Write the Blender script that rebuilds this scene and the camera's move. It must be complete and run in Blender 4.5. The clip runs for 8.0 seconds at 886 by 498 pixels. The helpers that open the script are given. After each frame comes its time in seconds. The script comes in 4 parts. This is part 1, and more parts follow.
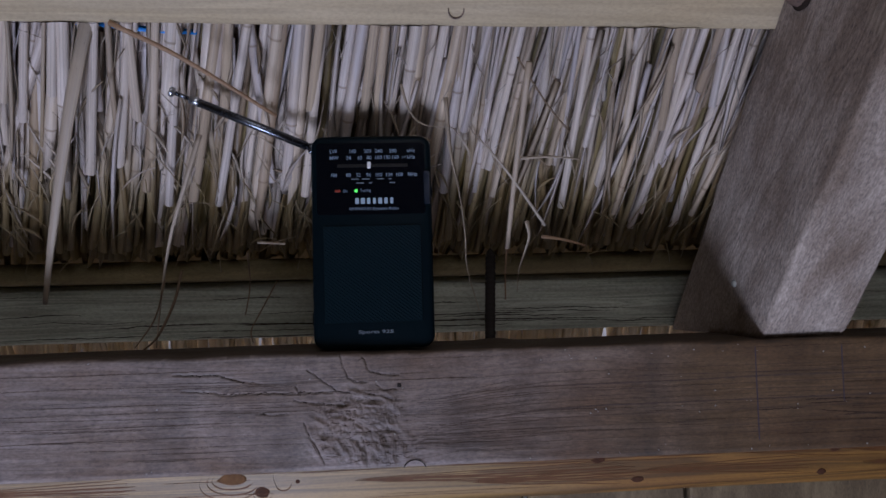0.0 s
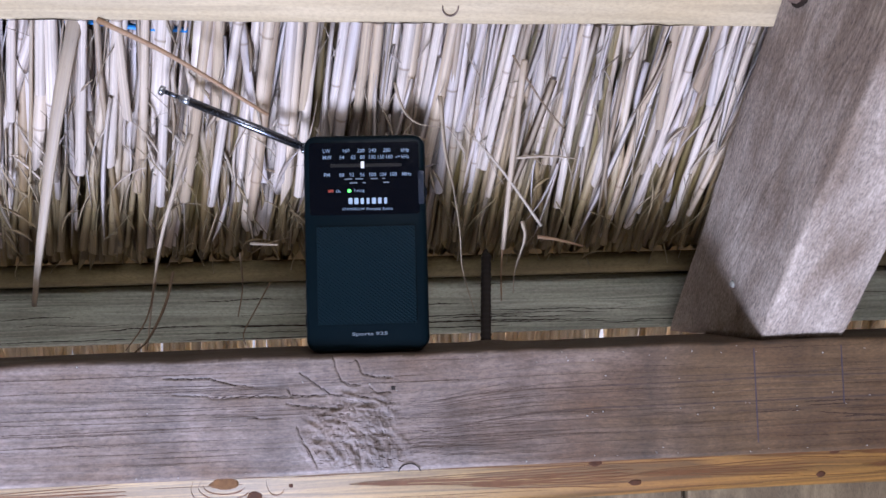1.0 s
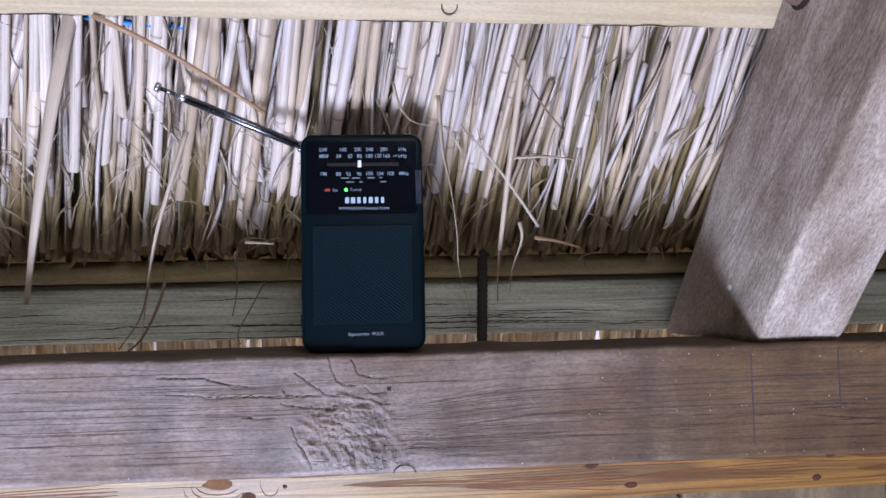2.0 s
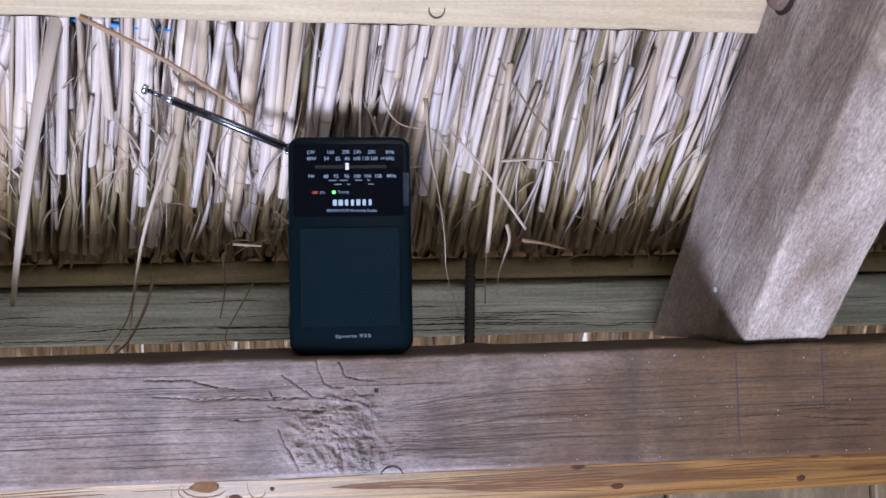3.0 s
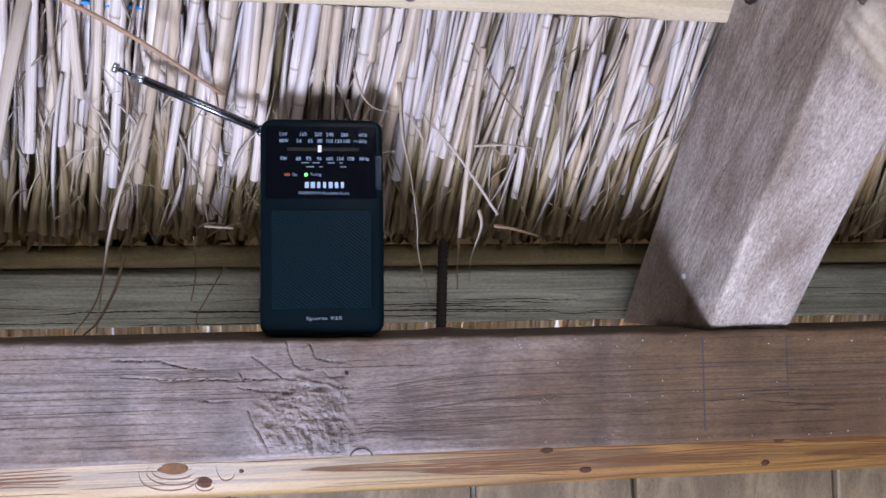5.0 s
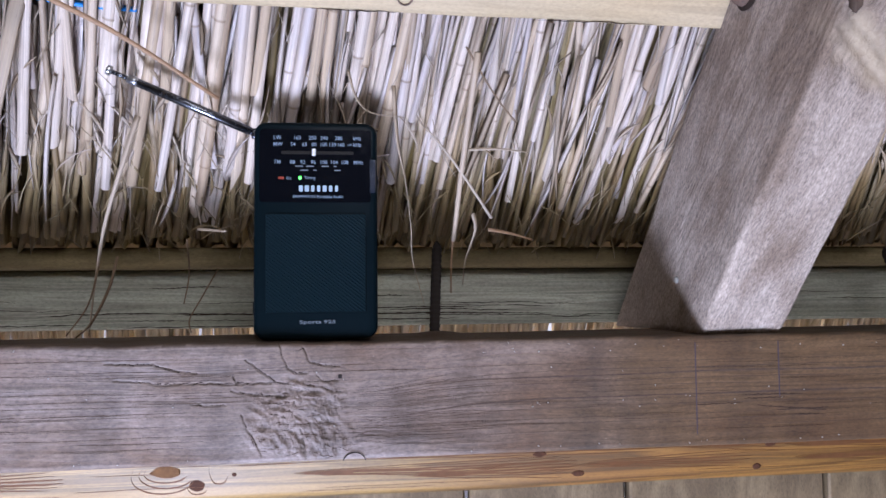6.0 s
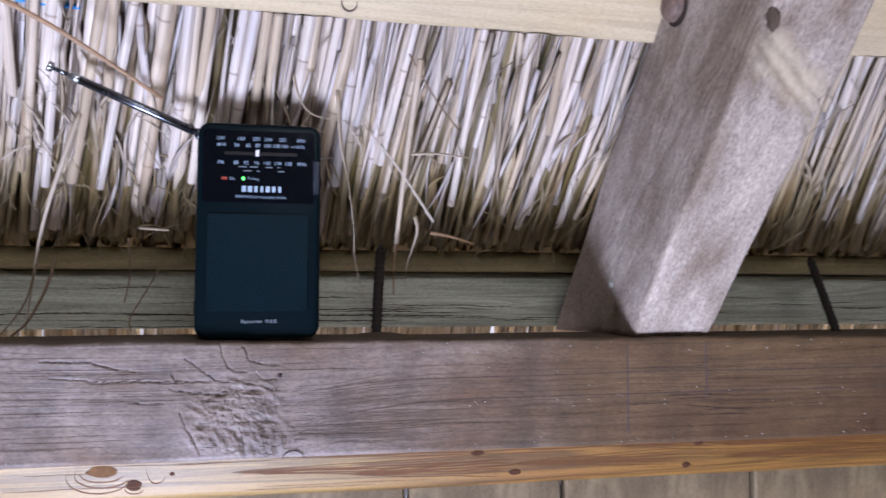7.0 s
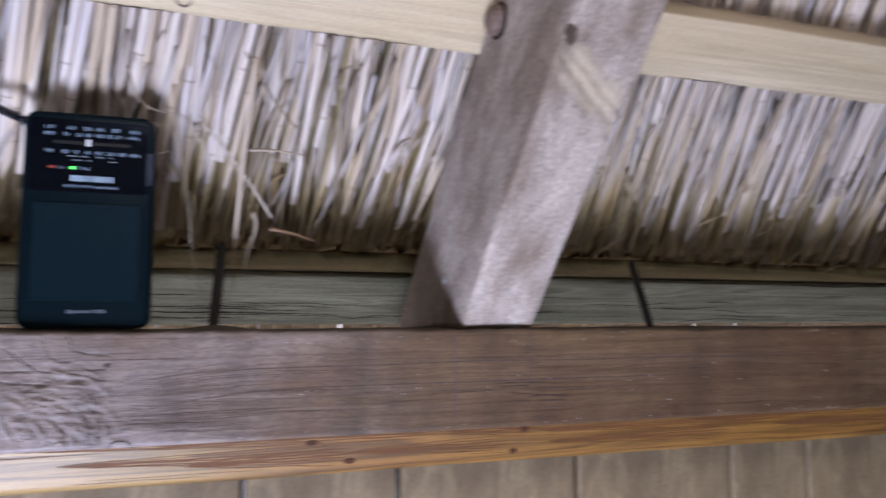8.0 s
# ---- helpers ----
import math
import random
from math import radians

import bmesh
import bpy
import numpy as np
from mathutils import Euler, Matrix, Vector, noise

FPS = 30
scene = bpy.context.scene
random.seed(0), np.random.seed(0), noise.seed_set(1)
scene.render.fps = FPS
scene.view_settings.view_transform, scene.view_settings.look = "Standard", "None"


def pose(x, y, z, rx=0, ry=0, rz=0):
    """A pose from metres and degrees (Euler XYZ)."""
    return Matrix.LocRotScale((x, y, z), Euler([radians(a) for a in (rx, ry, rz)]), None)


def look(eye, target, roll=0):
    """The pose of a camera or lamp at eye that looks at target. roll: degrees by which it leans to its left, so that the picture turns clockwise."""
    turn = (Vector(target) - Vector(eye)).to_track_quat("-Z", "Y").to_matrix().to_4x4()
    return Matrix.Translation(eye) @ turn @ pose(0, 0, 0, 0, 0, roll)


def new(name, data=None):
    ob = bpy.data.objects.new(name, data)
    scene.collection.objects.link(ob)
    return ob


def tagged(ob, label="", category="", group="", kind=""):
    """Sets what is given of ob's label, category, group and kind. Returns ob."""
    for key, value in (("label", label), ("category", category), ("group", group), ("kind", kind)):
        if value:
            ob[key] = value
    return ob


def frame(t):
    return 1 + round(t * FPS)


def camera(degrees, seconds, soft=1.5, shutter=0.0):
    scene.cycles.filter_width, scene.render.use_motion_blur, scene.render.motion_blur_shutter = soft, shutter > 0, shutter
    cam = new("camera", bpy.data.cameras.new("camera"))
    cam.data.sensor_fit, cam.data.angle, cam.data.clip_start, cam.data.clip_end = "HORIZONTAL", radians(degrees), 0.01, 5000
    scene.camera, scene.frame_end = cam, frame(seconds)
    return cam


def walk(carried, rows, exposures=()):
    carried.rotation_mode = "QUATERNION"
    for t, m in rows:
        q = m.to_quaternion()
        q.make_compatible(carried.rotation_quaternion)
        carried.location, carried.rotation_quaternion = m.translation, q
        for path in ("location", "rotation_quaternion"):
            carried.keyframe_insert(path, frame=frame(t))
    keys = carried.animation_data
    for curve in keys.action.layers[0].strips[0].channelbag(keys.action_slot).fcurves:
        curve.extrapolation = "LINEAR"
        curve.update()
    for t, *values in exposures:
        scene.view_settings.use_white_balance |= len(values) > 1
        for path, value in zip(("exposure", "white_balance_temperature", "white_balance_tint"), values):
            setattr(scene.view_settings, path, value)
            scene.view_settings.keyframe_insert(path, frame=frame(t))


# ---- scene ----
cam = camera(59.9, 8.0, shutter=0.6)
PATH = [
    (0, (-0.007, -0.448, 1.782), (0.146, 1.543, 1.898), -1.5),
    (0.5, (-0.006, -0.445, 1.782), (0.158, 1.545, 1.904), -1.7),
    (1, (-0.005, -0.442, 1.782), (0.155, 1.548, 1.901), -1.6),
    (2.5, (-0.007, -0.439, 1.782), (0.18, 1.548, 1.904), -1.0),
    (3, (-0.005, -0.441, 1.782), (0.196, 1.545, 1.907), -1.2),
    (3.5, (-0.003, -0.44, 1.782), (0.194, 1.547, 1.902), -1.2),
    (4, (-0.001, -0.441, 1.782), (0.206, 1.545, 1.903), -1.4),
    (4.5, (0.0, -0.444, 1.779), (0.223, 1.54, 1.902), -1.1),
    (5, (-0.001, -0.443, 1.775), (0.254, 1.537, 1.887), -0.7),
    (6.5, (-0.002, -0.444, 1.778), (0.3, 1.53, 1.892), -0.4),
    (7, (0.004, -0.454, 1.773), (0.397, 1.503, 1.906), -0.0),
    (7.5, (0.006, -0.466, 1.767), (0.495, 1.468, 1.905), -0.2),
    (8, (0.027, -0.482, 1.757), (0.715, 1.387, 1.936), 0.0),
]
EXPOSURES = [(0, -1.58, 5510, 27), (0.2, -0.95, 5510, 27), (0.5, -0.2, 5510, 27), (0.8, 0.0, 5510, 27), (6.5, 0.0, 5510, 27), (7.2, 0.04, 5510, 27), (8, -0.08, 5510, 27)]
walk(cam, [(t, look(eye, target, roll)) for t, eye, target, roll in PATH], EXPOSURES)

# ---------------------------------------------------------------- light
world = bpy.data.worlds.new("sky")
scene.world = world
world.use_nodes = True
wn = world.node_tree
sky = wn.nodes.new("ShaderNodeTexSky")
sky.sky_type, sky.sun_disc = "NISHITA", False
sky.sun_elevation, sky.sun_rotation = radians(20), radians(18)
wn.links.new(sky.outputs[0], wn.nodes["Background"].inputs[0])
wn.nodes["Background"].inputs[1].default_value = 0.14

sun_data = bpy.data.lights.new("sun", "SUN")
sun_data.energy, sun_data.angle, sun_data.color = 5.0, radians(0.5), (1.0, 0.95, 0.88)
sun = new("sun", sun_data)
sun.matrix_world = look((2, 6, 2.9), (0, 0, 0.6))

# daylight that comes in by two openings in the south wall: a large low one and a small one high up
SOUTH = -0.8
OPENINGS = {"low": (-0.74, 0.00, 0.10, 1.10, 79.0, (0.81, 0.90, 1.0)), "high": (-0.12, 0.36, 2.06, 2.36, 4.6, (1.0, 0.95, 0.80))}
for key, (x0, x1, z0, z1, watts, tint) in OPENINGS.items():
    lamp = bpy.data.lights.new("window_daylight", "AREA")
    lamp.shape, lamp.size, lamp.size_y = "ELLIPSE", x1 - x0, z1 - z0
    lamp.energy, lamp.color = watts, tint
    new("window_daylight", lamp).matrix_world = pose((x0 + x1) / 2, SOUTH - 0.01, (z0 + z1) / 2, 90, 0, 0)


# ---------------------------------------------------------------- material helpers
def start(name, rough=0.6, metal=0.0):
    m = bpy.data.materials.new(name)
    m.use_nodes = True
    nt = m.node_tree
    b = nt.nodes["Principled BSDF"]
    b.inputs["Roughness"].default_value = rough
    b.inputs["Metallic"].default_value = metal
    return m, nt, b


def put(nt, socket, value):
    if isinstance(value, bpy.types.NodeSocket):
        nt.links.new(value, socket)
    else:
        socket.default_value = value


def coords(nt, scale=(1, 1, 1), move=(0, 0, 0), turn=(0, 0, 0)):
    tc = nt.nodes.new("ShaderNodeTexCoord")
    mp = nt.nodes.new("ShaderNodeMapping")
    mp.inputs["Scale"].default_value, mp.inputs["Location"].default_value = scale, move
    mp.inputs["Rotation"].default_value = turn
    nt.links.new(tc.outputs["Object"], mp.inputs["Vector"])
    return mp.outputs[0]


def noise_tex(nt, vec, scale, detail=4.0, rough=0.55, distort=0.0):
    n = nt.nodes.new("ShaderNodeTexNoise")
    nt.links.new(vec, n.inputs["Vector"])
    n.inputs["Scale"].default_value, n.inputs["Detail"].default_value = scale, detail
    n.inputs["Roughness"].default_value, n.inputs["Distortion"].default_value = rough, distort
    return n.outputs["Fac"]


def ramp(nt, fac, *stops):
    r = nt.nodes.new("ShaderNodeValToRGB")
    nt.links.new(fac, r.inputs["Fac"])
    els = r.color_ramp.elements
    while len(els) < len(stops):
        els.new(0.5)
    for e, (at, c) in zip(els, stops):
        e.position = at
        e.color = (c, c, c, 1) if isinstance(c, (int, float)) else (*c, 1)
    return r.outputs["Color"]


def mix(nt, fac, a, b, how="MIX"):
    x = nt.nodes.new("ShaderNodeMix")
    x.data_type, x.blend_type = "RGBA", how
    put(nt, x.inputs[0], fac)
    put(nt, x.inputs[6], a if isinstance(a, bpy.types.NodeSocket) else (*a, 1))
    put(nt, x.inputs[7], b if isinstance(b, bpy.types.NodeSocket) else (*b, 1))
    return x.outputs[2]


def calc(nt, how, a, b=0.0):
    x = nt.nodes.new("ShaderNodeMath")
    x.operation = how
    put(nt, x.inputs[0], a)
    put(nt, x.inputs[1], b)
    return x.outputs[0]


def relief(nt, bsdf, height, strength, depth, before=None):
    b = nt.nodes.new("ShaderNodeBump")
    b.inputs["Strength"].default_value, b.inputs["Distance"].default_value = strength, depth
    put(nt, b.inputs["Height"], height)
    if before is not None:
        nt.links.new(before, b.inputs["Normal"])
    nt.links.new(b.outputs[0], bsdf.inputs["Normal"])
    return b.outputs[0]


def wood(name, pale, deep, stain, grain=(5, 110, 110), rings=(1.6, 26, 26), rough=0.7, depth=0.0006, ring_dark=0.55, stain_at=(0.5, 0.72), coat=0.0, mask=None, east_tint=None, crisp=(0.30, 0.70), grit_at=(0.72, 1.18), sweep=0.0, runs_on=True, blots=(5, 12, 12)):
    """Sawn wood whose grain runs along local x."""
    m, nt, b = start(name, rough)
    def grained(scale):
        # the grain swings up and down along the timber
        if not sweep:
            return coords(nt, scale)
        wave = nt.nodes.new("ShaderNodeCombineXYZ")
        nt.links.new(calc(nt, "MULTIPLY", calc(nt, "SUBTRACT", noise_tex(nt, coords(nt, (5, 9, 9)), 1.0, 2), 0.5), sweep * scale[2]), wave.inputs[2])
        add = nt.nodes.new("ShaderNodeVectorMath")
        nt.links.new(coords(nt, scale), add.inputs[0])
        nt.links.new(wave.outputs[0], add.inputs[1])
        return add.outputs[0]

    fine = noise_tex(nt, grained(grain), 1.0, 7, 0.65, 0.3)
    ring = noise_tex(nt, grained(rings), 1.0, 3, 0.5, 0.9)
    lines = ramp(nt, ring, (0.30, 1.0), (0.42, 0.35), (0.47, 1.0), (0.55, 0.45), (0.60, 1.0), (0.70, 0.4), (0.75, 1.0))
    if sweep:
        # the rings show in places only
        lines = mix(nt, ramp(nt, noise_tex(nt, coords(nt, (4, 45, 45)), 1.0, 3), (0.46, 0.0), (0.66, 1.0)), (1, 1, 1), lines)
    blot = noise_tex(nt, coords(nt, blots), 1.0, 5, 0.6)
    speck = noise_tex(nt, coords(nt, (60, 300, 300)), 1.0, 3, 0.7)
    base = mix(nt, ramp(nt, fine, (crisp[0], 0.0), (crisp[1], 1.0)), deep, pale)
    base = mix(nt, ring_dark, base, mix(nt, 1.0, base, lines, "MULTIPLY"))
    base = mix(nt, ramp(nt, blot, (stain_at[0], 0.0), (stain_at[1], 1.0)), base, stain)
    base = mix(nt, ramp(nt, speck, (0.62, 0.0), (0.74, 0.6)), base, deep)
    grit = noise_tex(nt, coords(nt, (350, 800, 800)), 1.0, 3, 0.7)
    base = mix(nt, 1.0, base, ramp(nt, grit, (0.28, grit_at[0]), (0.50, 1.0), (0.72, grit_at[1])), "MULTIPLY")
    if east_tint:
        sep = nt.nodes.new("ShaderNodeSeparateXYZ")
        nt.links.new(coords(nt), sep.inputs[0])
        patch = calc(nt, "ADD", sep.outputs[0], calc(nt, "MULTIPLY", calc(nt, "SUBTRACT", noise_tex(nt, coords(nt, (7, 9, 9)), 1.0, 4), 0.5), 0.35))
        # darker and browner eastward: light falling off that way is put into the colour
        base = mix(nt, ramp(nt, patch, (0.0, 0.0), (0.20, 0.95)), base, mix(nt, 1.0, base, east_tint, "MULTIPLY"))
        if runs_on:
            # two old water runs down the face
            runs = ramp(nt, calc(nt, "ADD", sep.outputs[0], calc(nt, "MULTIPLY", calc(nt, "SUBTRACT", noise_tex(nt, coords(nt, (30, 30, 18)), 1.0, 4), 0.5), 0.02)), (0.130, 1.0), (0.149, 0.72), (0.160, 0.96), (0.178, 0.76), (0.196, 1.0))
            base = mix(nt, 1.0, base, runs, "MULTIPLY")
            # broad upright water stains and small rubbed spots
            wash = noise_tex(nt, coords(nt, (24, 24, 6)), 1.0, 4, 0.6)
            base = mix(nt, 1.0, base, ramp(nt, wash, (0.34, 0.70), (0.50, 0.98), (0.66, 1.14)), "MULTIPLY")
            rub = noise_tex(nt, coords(nt, (75, 160, 160)), 1.0, 4, 0.7)
            base = mix(nt, 1.0, base, ramp(nt, rub, (0.34, 0.80), (0.50, 1.0), (0.68, 1.16)), "MULTIPLY")
    if mask:
        at = nt.nodes.new("ShaderNodeAttribute")
        at.attribute_name = mask[0]
        base = mix(nt, at.outputs["Fac"], base, mix(nt, fine, mask[1], mask[2]))
    nt.links.new(base, b.inputs["Base Color"])
    n = relief(nt, b, fine, 0.7, depth)
    relief(nt, b, lines, 0.35, depth, n)
    nt.links.new(ramp(nt, blot, (0.3, rough - 0.08), (0.7, min(1, rough + 0.12))), b.inputs["Roughness"])
    if coat:
        b.inputs["Coat Weight"].default_value, b.inputs["Coat Roughness"].default_value = coat, 0.25
    return m


def reed_material(name, joined, pale, gold, grey, veins=0.5):
    """Dry reed; the "stem" attribute holds the turn round the stem and the height up it, "joint" its swollen rings."""
    m, nt, b = start(name, 0.5)
    if joined:
        info = nt.nodes.new("ShaderNodeNewGeometry").outputs["Random Per Island"]
    else:
        info = nt.nodes.new("ShaderNodeObjectInfo").outputs["Random"]
    at = nt.nodes.new("ShaderNodeAttribute")
    at.attribute_name = "stem"
    sep = nt.nodes.new("ShaderNodeSeparateXYZ")
    nt.links.new(at.outputs["Vector"], sep.inputs[0])
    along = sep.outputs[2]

    def lay(scale):
        vm = nt.nodes.new("ShaderNodeVectorMath")
        vm.operation = "MULTIPLY_ADD"
        nt.links.new(at.outputs["Vector"], vm.inputs[0])
        vm.inputs[1].default_value = scale
        comb = nt.nodes.new("ShaderNodeCombineXYZ")
        for k, f in enumerate((91.0, 57.0, 33.0)):
            nt.links.new(calc(nt, "MULTIPLY", info, f), comb.inputs[k])
        nt.links.new(comb.outputs[0], vm.inputs[2])
        return vm.outputs[0]

    tone = ramp(nt, info, (0.0, grey), (0.20, pale), (0.36, gold), (0.47, (gold[0] * 0.62, gold[1] * 0.57, gold[2] * 0.52)), (0.58, gold), (0.66, pale), (0.85, (pale[0] * 1.06, pale[1] * 1.04, pale[2] * 1.0)), (1.0, (grey[0] * 1.15, grey[1] * 1.1, grey[2] * 1.05)))
    patch = noise_tex(nt, lay((0.6, 0.6, 22)), 1.0, 4, 0.6)
    vein = noise_tex(nt, lay((4.5, 4.5, 7)), 1.0, 4, 0.6)
    fleck = noise_tex(nt, lay((3.0, 3.0, 190)), 1.0, 3, 0.7)
    c = mix(nt, ramp(nt, patch, (0.42, 0.0), (0.72, 0.65)), tone, gold)
    c = mix(nt, ramp(nt, vein, (0.40, 0.0), (0.70, veins)), c, (0.27, 0.21, 0.17))
    c = mix(nt, ramp(nt, fleck, (0.63, 0.0), (0.76, 0.5)), c, (0.17, 0.12, 0.085))
    # the butts are browner, and the beam's shade is put into their colour too
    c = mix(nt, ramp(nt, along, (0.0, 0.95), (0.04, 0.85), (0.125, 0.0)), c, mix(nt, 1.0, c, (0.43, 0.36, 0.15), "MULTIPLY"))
    # a dark scar under each joint
    jt = nt.nodes.new("ShaderNodeAttribute")
    jt.attribute_name = "joint"
    c = mix(nt, ramp(nt, jt.outputs["Fac"], (0.35, 0.0), (0.9, 0.62)), c, (0.17, 0.11, 0.06))
    nt.links.new(c, b.inputs["Base Color"])
    b.inputs["Specular IOR Level"].default_value = 0.35
    relief(nt, b, vein, 0.5, 0.0004)
    return m


def plain(name, colour, rough=0.5, metal=0.0, vary=0.15, scale=300.0, glow=0.0, coat=0.0, shine=0.5):
    m, nt, b = start(name, rough, metal)
    n = noise_tex(nt, coords(nt), scale, 4)
    lo = tuple(c * (1 - vary) for c in colour)
    hi = tuple(min(1, c * (1 + vary)) for c in colour)
    c = mix(nt, n, lo, hi)
    nt.links.new(c, b.inputs["Base Color"])
    nt.links.new(ramp(nt, n, (0.3, max(0.02, rough - 0.06)), (0.7, min(1, rough + 0.06))), b.inputs["Roughness"])
    b.inputs["Coat Weight"].default_value = coat
    b.inputs["Specular IOR Level"].default_value = shine
    if glow:
        b.inputs["Emission Color"].default_value = (*colour, 1)
        b.inputs["Emission Strength"].default_value = glow
    return m


BEAM_WOOD = wood("weathered_beam_wood", (0.268, 0.215, 0.190), (0.138, 0.102, 0.080), (0.125, 0.080, 0.053), grain=(11, 430, 430), rings=(1.5, 95, 95), depth=0.00055, ring_dark=0.7, rough=0.58, blots=(8, 17, 17), stain_at=(0.43, 0.66), crisp=(0.22, 0.78), grit_at=(0.66, 1.30), mask=("worn_shade", (0.030, 0.019, 0.010), (0.072, 0.048, 0.027)), east_tint=(0.56, 0.41, 0.20), sweep=0.026)
RAFTER_WOOD = wood("weathered_rafter_wood", (0.52, 0.43, 0.355), (0.25, 0.20, 0.155), (0.185, 0.135, 0.098), grain=(70, 480, 480), rings=(9, 30, 30), depth=0.0011, ring_dark=0.25, rough=0.85, blots=(11, 24, 24), stain_at=(0.42, 0.61), mask=("fresh", (0.30, 0.225, 0.14), (0.52, 0.43, 0.31)), crisp=(0.08, 0.92), grit_at=(0.50, 1.42))
BATTEN_WOOD = wood("new_pine", (0.53, 0.43, 0.28), (0.40, 0.31, 0.175), (0.45, 0.345, 0.205), grain=(4, 60, 60), rings=(1.6, 85, 85), depth=0.0004, ring_dark=0.28, grit_at=(0.84, 1.10))
BACK_WOOD = wood("green_treated_wood", (0.50, 0.51, 0.41), (0.25, 0.26, 0.195), (0.31, 0.325, 0.235), grain=(4, 70, 120), rings=(2.0, 30, 75), depth=0.0012, ring_dark=0.6, rough=0.8)
BROWN_WOOD = wood("brown_board_wood", (0.30, 0.24, 0.112), (0.19, 0.145, 0.064), (0.125, 0.092, 0.042), depth=0.0005, rough=0.8)
KNOT_WOOD = wood("knot_wood", (0.21, 0.135, 0.10), (0.10, 0.062, 0.045), (0.12, 0.085, 0.06), grain=(80, 200, 200), rings=(60, 60, 60), rough=0.7)
DARK_WOOD = plain("dark_knot_wood", (0.062, 0.026, 0.013), 0.7, vary=0.6, scale=260, shine=0.1)
KNOT_HEART = plain("brown_knot_heart", (0.125, 0.062, 0.024), 0.7, vary=0.7, scale=180, shine=0.1)
RING_DARK = plain("dark_year_ring", (0.088, 0.062, 0.048), 0.85, vary=0.5, scale=160, shine=0.1)
CREVICE = plain("brown_crevice", (0.060, 0.040, 0.029), 0.9, vary=0.5, scale=200, shine=0.05)
SLIT = plain("dark_slit", (0.030, 0.021, 0.016), 0.9, vary=0.4, scale=300, shine=0.05)
STRIP_DARK = plain("brown_grain", (0.15, 0.064, 0.021), 0.5, vary=0.4, scale=200)
POCKET = plain("dark_resin_pocket", (0.075, 0.052, 0.038), 0.7, vary=0.5, scale=300, shine=0.2)
RESIN = plain("resin", (0.42, 0.42, 0.39), 0.35)
STRIP_WOOD = wood("varnished_pine", (0.325, 0.205, 0.064), (0.205, 0.115, 0.029), (0.13, 0.056, 0.014), grain=(5, 110, 110), rings=(2.2, 75, 75), depth=0.00025, ring_dark=0.9, rough=0.55, stain_at=(0.62, 0.8), coat=0.12, grit_at=(0.80, 1.12), east_tint=(0.88, 0.66, 0.34), runs_on=False)
PLANK_WOOD = wood("pine_cladding", (0.25, 0.18, 0.092), (0.155, 0.105, 0.050), (0.11, 0.072, 0.034), grain=(16, 120, 120), rings=(7, 22, 22), depth=0.0004, ring_dark=0.4)
FLOOR_WOOD = wood("dull_floor_boards", (0.30, 0.23, 0.16), (0.20, 0.15, 0.10), (0.16, 0.12, 0.08))
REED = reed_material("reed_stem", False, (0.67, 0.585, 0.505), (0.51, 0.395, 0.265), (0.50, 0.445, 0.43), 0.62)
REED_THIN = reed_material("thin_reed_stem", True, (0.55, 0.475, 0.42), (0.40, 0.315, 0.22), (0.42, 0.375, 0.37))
# deeper stems: shade of the gaps is put into this darker golden colour
REED_BED_SHADED = reed_material("shaded_reed_stem_bed", True, (0.33, 0.265, 0.13), (0.25, 0.185, 0.065), (0.21, 0.17, 0.095))
# unseen outer wall face, made pale to bounce sunlight onto the eaves reeds
OUTSIDE = plain("pale_outside_bounce", (0.76, 0.73, 0.67), 0.9, vary=0.1, scale=30)
LIME = plain("limewash", (0.22, 0.21, 0.195), 0.9, vary=0.12, scale=30)
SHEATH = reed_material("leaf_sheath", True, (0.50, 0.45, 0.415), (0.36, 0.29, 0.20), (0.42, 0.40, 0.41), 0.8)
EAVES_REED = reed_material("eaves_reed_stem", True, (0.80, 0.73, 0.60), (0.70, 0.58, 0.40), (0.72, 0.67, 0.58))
et = EAVES_REED.node_tree
# dry hollow stems let some of the daylight behind them through
thin = et.nodes.new("ShaderNodeBsdfTranslucent")
thin.inputs["Color"].default_value = (0.86, 0.77, 0.60, 1)
both = et.nodes.new("ShaderNodeMixShader")
both.inputs[0].default_value = 0.6
et.links.new(et.nodes["Principled BSDF"].outputs[0], both.inputs[1])
et.links.new(thin.outputs[0], both.inputs[2])
et.links.new(both.outputs[0], et.nodes["Material Output"].inputs["Surface"])
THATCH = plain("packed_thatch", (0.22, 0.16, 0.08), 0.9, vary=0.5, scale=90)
GROUND = plain("dry_gravel_ground", (0.48, 0.45, 0.40), 0.9, vary=0.3, scale=40)
IRON = plain("rusty_iron", (0.017, 0.012, 0.009), 0.8, 0.3, 0.5, 700)
BLACK = plain("black_plastic", (0.0022, 0.0056, 0.0074), 0.34, 0, 0.25, 900, shine=0.05)
# plate behind the grille ribs: shade in the holes put into a near-black colour
GRILLE_HOLES = plain("teal_plastic_hole_shade", (0.0004, 0.0009, 0.0013), 0.4, 0, 0.25, 900, shine=0.05)
GLOSS = plain("glossy_dial_window", (0.002, 0.0025, 0.004), 0.08, 0, 0.1, 200, shine=0.2)
CHROME = plain("chromed_metal", (0.15, 0.16, 0.185), 0.24, 1.0, 0.12, 500)
MARK = plain("bright_print", (0.27, 0.35, 0.42), 0.5)
PRINT = plain("white_print", (0.17, 0.23, 0.30), 0.5)
STEEL = plain("bright_steel", (0.50, 0.52, 0.55), 0.30, 1.0, 0.12, 500)
POINTER = plain("white_pointer", (0.70, 0.70, 0.68), 0.4)
